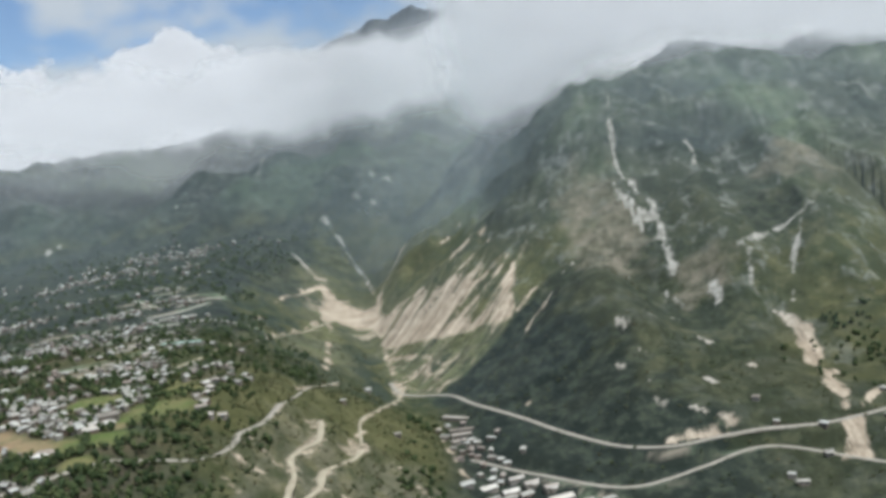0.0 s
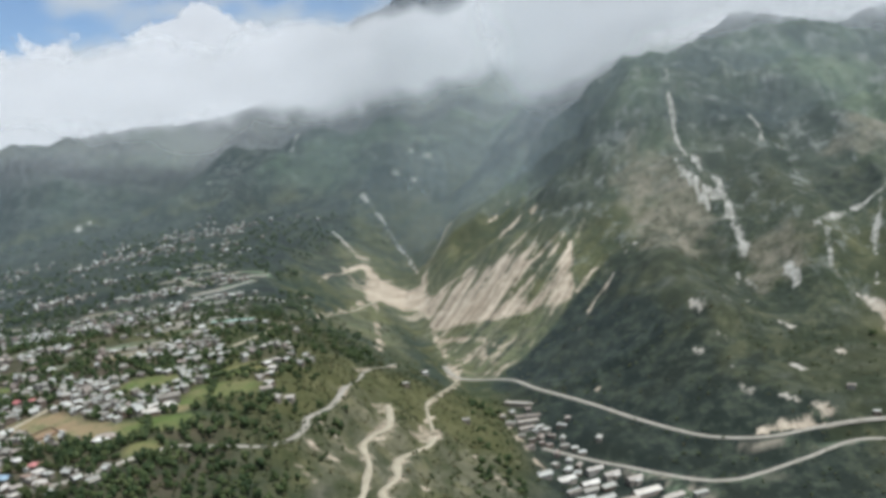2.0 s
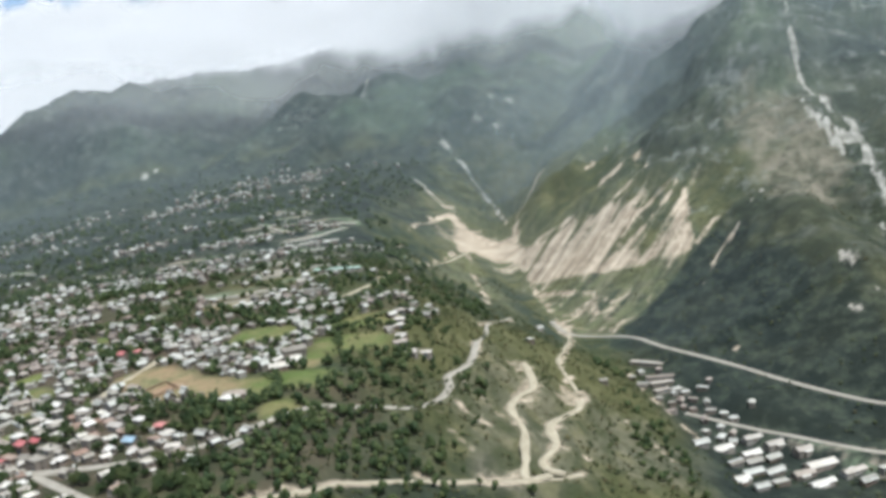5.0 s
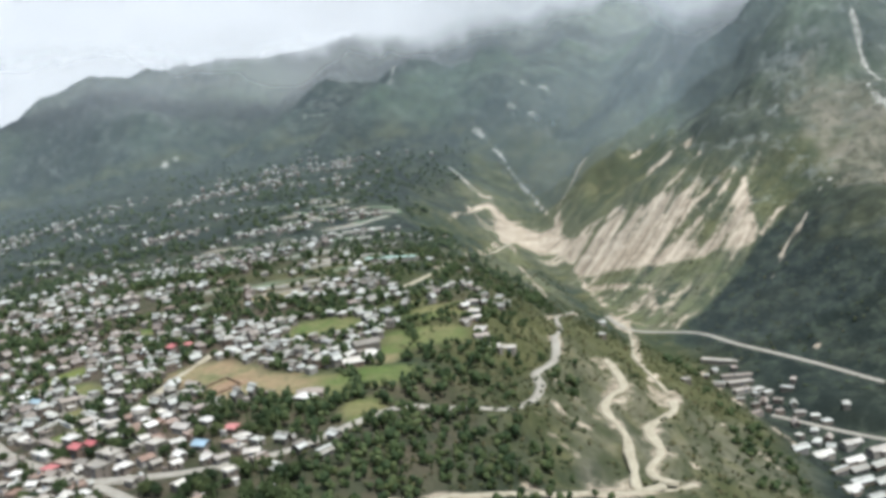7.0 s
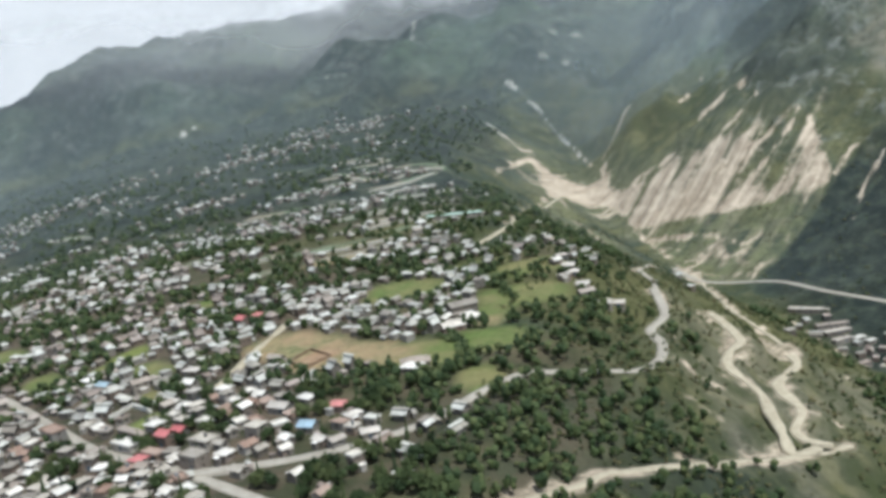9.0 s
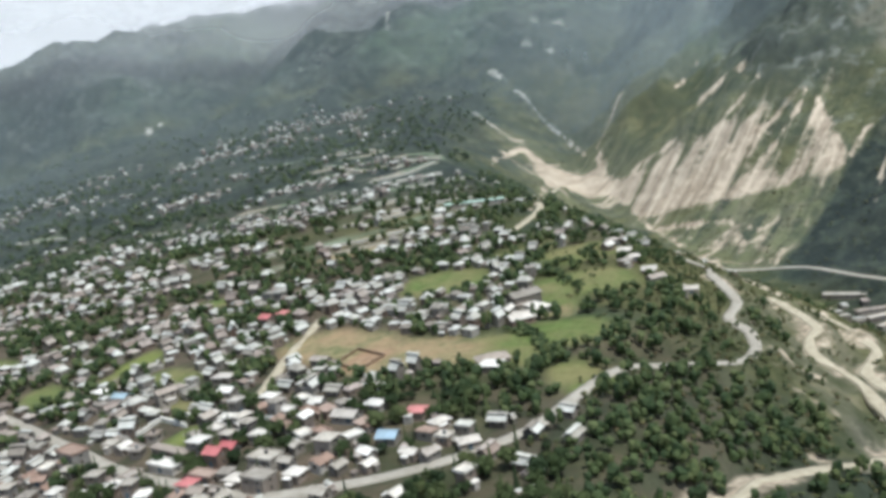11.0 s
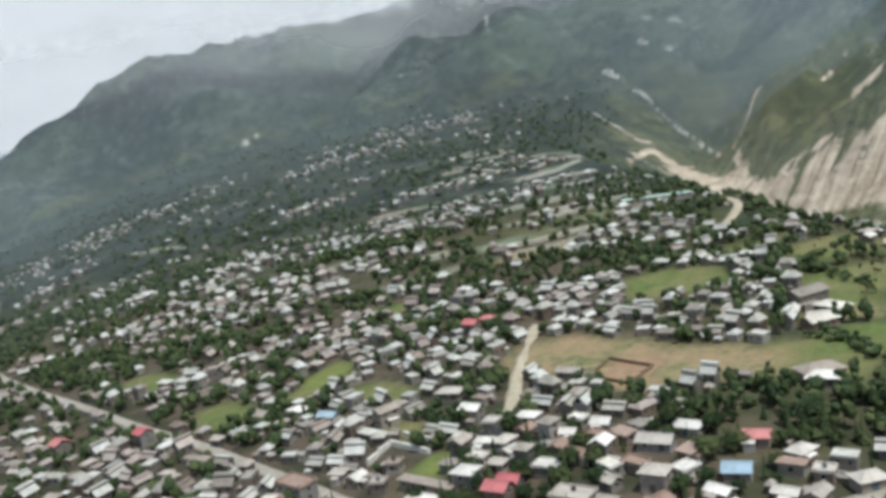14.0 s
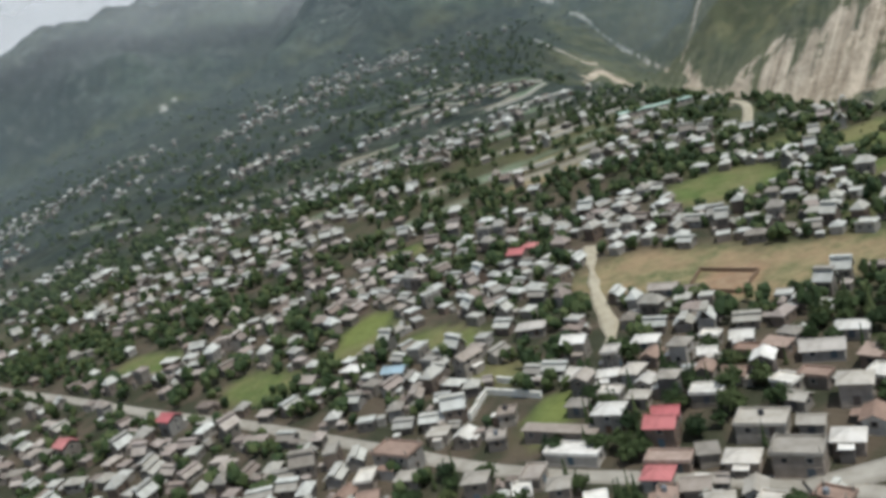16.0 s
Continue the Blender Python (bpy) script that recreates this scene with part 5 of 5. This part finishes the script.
def tree_spot(x, y, gap=3.9):
    return clear_of_roads(x, y, 4) and np.hypot(house_at[:, 0] - x, house_at[:, 1] - y).min() > gap


tx, ty = dice.uniform(-760, -150, 13000), dice.uniform(440, 1000, 13000)
n = wave_noise(tx, ty, 45, 25, 3)
p = np.where(off_bench(tx, ty) < 12, 0.5 + 0.8 * n, 0.2 + 0.7 * n) * (1 - 0.5 * ramp(ty, 760, 830) * ramp(tx, -470, -420) * ramp(tx, -215, -260))
p = np.maximum(np.maximum(p, 0.95 * in_grove(tx, ty)), 0.5 * ramp(np.hypot((tx + 205) / 50, (ty - 520) / 50), 1.2, 0.7))
p = np.where((field_weight(tx, ty, soft=0.1) < 0.3) & (cover_at("strip", tx, ty) < 0.3), p, 0)
for x, y in np.column_stack([tx, ty])[dice.random(13000) < p].tolist():
    if tree_spot(x, y):
        stands.append((x, y))
for _ in range(420):
    x, y = rng.gauss(-222, 38), rng.gauss(520, 30)
    if tree_spot(x, y, 5) and clear_of_roads(x, y, 5) and all(math.hypot(x - a, y - b) > 6.0 for a, b in stands[-300:]):
        stands.append((x, y))
stands.sort(key=lambda p: (p[0] + 370) ** 2 + (p[1] - 480) ** 2)
tree_models = [("broadleaf", k) for k in range(6)] + [("conifer", k) for k in (11, 12, 13)] + [("poplar", k) for k in (21, 22)]
grown = {}
for x, y in stands[:290]:
    key = tree_models[rng.choice((0, 1, 2, 3, 4, 5, 0, 1, 2, 3, 6, 7, 8, 9, 10))]
    s = rng.uniform(0.4, 0.8) if key[0] == "broadleaf" else rng.uniform(0.45, 0.85)
    m = pose(x, y, float(ground(x, y)) - 0.1, 0, 0, rng.uniform(0, 360)) @ Matrix.Diagonal((s, s, s, 1))
    if key not in grown:
        grown[key] = tree_kind(*key)
        grown[key].matrix_basis = m
    else:
        t = copy_thing(grown[key], m)
        t.matrix_basis = m


def clump_tree(seed, n):
    q = random.Random(seed)
    lumps = [moved(blob(q.uniform(0.26, 0.5), q.random()), q.gauss(0, 0.3), q.gauss(0, 0.3), q.uniform(0.35, 0.95)) for _ in range(n)]
    lumps.append(limb((0, 0, -0.3), (0, 0, 0.6), 0.05, 0.03, 4))
    v, f = join(*lumps)
    return v, f, [0] * (len(f) - 5) + [1] * 5


far_trees = [(x, y, float(ground(x, y)), rng.uniform(0, 360), s, s, s * rng.uniform(1.0, 1.9), rng.randrange(5)) for x, y in stands[290:] for s in (rng.uniform(2.4, 4.4),)]
tx, ty = dice.uniform(-1150, -120, 12000), dice.uniform(900, 1750, 12000)
n = wave_noise(tx, ty, 70, 27, 3)
p = np.maximum(np.where((tx < -420) | (ty > 1200), (0.2 + 0.75 * n) * (0.35 + 0.65 * ramp(ty, 1600, 1250)), 0.04 + 0.5 * n), 0.9 * in_grove(tx, ty)) * (cover_at("strip", tx, ty) < 0.3) * (off_bench(tx, ty) < 25)
for x, y in np.column_stack([tx, ty])[dice.random(12000) < p].tolist():
    if np.hypot(house_at[:, 0] - x, house_at[:, 1] - y).min() > 4.5:
        s = rng.uniform(2.6, 5.0)
        far_trees.append((x, y, float(ground(x, y)), rng.uniform(0, 360), s, s, s * rng.uniform(0.9, 1.6), rng.randrange(5)))
for _ in range(2600):
    x, y = rng.uniform(-60, 420), rng.uniform(620, 900)
    if rng.random() < 0.3 + float(wave_noise(np.array(x), np.array(y), 45, 33, 2)) and cover_at("thicket", x, y) < 0.4 and tree_spot(x, y, 4.5):
        s = rng.uniform(2.6, 5.0)
        far_trees.append((x, y, float(ground(x, y)), rng.uniform(0, 360), s, s, s * rng.uniform(0.9, 1.6), rng.randrange(5)))
for _ in range(60):
    x, y = rng.gauss(-246, 9), rng.gauss(1030, 60)
    if not clear_of_roads(x, y, 6) or x > -226:
        continue
    s = rng.uniform(3, 5)
    far_trees.append((x, y, float(ground(x, y)), rng.uniform(0, 360), s, s, s * rng.uniform(1.0, 1.6), rng.randrange(5)))
# hedges between the plots
for line in ([(-334, 731), (-319, 742), (-298, 751), (-279, 750), (-265, 725), (-252, 709), (-228, 721), (-198, 759)], [(-351, 723), (-339, 696), (-330, 692)], [(-329, 594), (-311, 583), (-295, 579)],
             [(-294, 629), (-288, 643)], [(-280, 613), (-270, 607), (-266, 587)], [(-272, 622), (-266, 600), (-260, 574)], [(-240, 655), (-246, 690)]):
    for x, y in curve_through(line, 2.2).tolist():
        if rng.random() < 0.88 and clear_of_roads(x, y, 2) and np.hypot(house_at[:, 0] - x, house_at[:, 1] - y).min() > 3.5:
            s = rng.uniform(1.9, 3.6)
            far_trees.append((x + rng.uniform(-1.5, 1.5), y + rng.uniform(-1.5, 1.5), float(ground(x, y)), rng.uniform(0, 360), s, s, s * rng.uniform(0.7, 1.3), rng.randrange(5)))
scatter("far_trees", [clump_tree(k, 5) for k in range(5)], far_trees, (LEAF_FAR, BARK), "scattered dark green trees among houses and terraces", "trees")

# ---- scrub on the mountain sides ----
scrub = []
tx, ty = dice.uniform(-250, 520, 15000), dice.uniform(560, 1480, 15000)
p = 0.35 + 0.8 * wave_noise(tx, ty, 50, 29, 3)
for x, y in np.column_stack([tx, ty])[dice.random(15000) < p].tolist():
    if clear_of_roads(x, y, 3) and not is_bare(x, y):
        s = rng.uniform(1.0, 2.7)
        scrub.append((x, y, float(ground(x, y)), rng.uniform(0, 360), s, s, s * rng.uniform(0.6, 1.2), rng.randrange(3)))
tx, ty = dice.uniform(-280, -20, 16000), dice.uniform(460, 950, 16000)
p = (0.5 + 0.9 * wave_noise(tx, ty, 30, 35, 3)) * (1 - 0.62 * ramp(tx, -190, -150))
for x, y in np.column_stack([tx, ty])[dice.random(16000) < p].tolist():
    if clear_of_roads(x, y, 2) and not is_bare(x, y) and (off_bench(x, y) > 6 or cover_at("thicket", x, y) > 0.2):
        s = rng.uniform(0.9, 2.6)
        scrub.append((x, y, float(ground(x, y)), rng.uniform(0, 360), s, s, s * rng.uniform(0.6, 1.2), rng.randrange(3)))
scatter("scrub", [clump_tree(40 + k, 2) for k in range(3)], scrub, (LEAF_SCRUB, BARK), "low green scrub dotted over the steep slopes", "scrub")

# ---- dry-stone terrace walls on the upper bench ----
for line in TERRACES:
    c = curve_through(line, 4.0)
    t = np.gradient(c, axis=0)
    t /= np.hypot(t[:, 0], t[:, 1])[:, None]
    verts = []
    tall = 1.9 + 0.35 * wave_noise(c[:, 0], c[:, 1], 9, 44, 3)
    for off, up in ((-1.1, -1.5), (-0.9, 1), (0.9, 1), (1.1, -1.5)):
        for (x, y), (tx, ty), h in zip(c, t, tall):
            verts.append((x + ty * off, y - tx * off, float(ground(x, y)) + (h if up > 0 else up)))
    wall = mesh_object("terrace_wall", verts, [f[::-1] for f in grid_faces(len(c), 4)], STONE, smooth=False)
    tagged(wall, "long pale dry-stone terrace wall along the slope", "wall", "terrace walls")


# ---- low walls round the playing field and a courtyard ----
def wall_run(points, tall, thick, material, name, label):
    foot = new(name)
    for (ax, ay), (bx, by) in zip(points, points[1:]):
        n = max(1, round(math.hypot(bx - ax, by - ay) / 6))
        for k in range(n):
            x0, y0, x1, y1 = (ax + (bx - ax) * k / n, ay + (by - ay) * k / n, ax + (bx - ax) * (k + 1) / n, ay + (by - ay) * (k + 1) / n)
            x, y = (x0 + x1) / 2, (y0 + y1) / 2
            me = mesh_of("panel", join(box(math.hypot(x1 - x0, y1 - y0) + 0.02, thick, tall + 1.2, 0, 0, -1.2)), material)
            part("panel", me, foot, pose(x, y, float(ground(x, y)), 0, 0, math.degrees(math.atan2(y1 - y0, x1 - x0))))
    return tagged(foot, label, "wall")


wall_run([(-343, 630), (-330, 614), (-340, 603), (-352, 617), (-343, 630)], 1.2, 0.5, EARTH_WALL, "boundary_wall", "low brown earthen boundary wall round the bare playing field")
wall_run([(-426, 580), (-420, 592), (-406, 579)], 1.8, 0.9, WHITEWASH, "courtyard_wall", "pale plastered courtyard wall beside the grass plot")
wall_run([(-416, 597), (-403, 585)], 1.8, 0.9, WHITEWASH, "courtyard_wall", "pale plastered courtyard wall beside the grass plot")
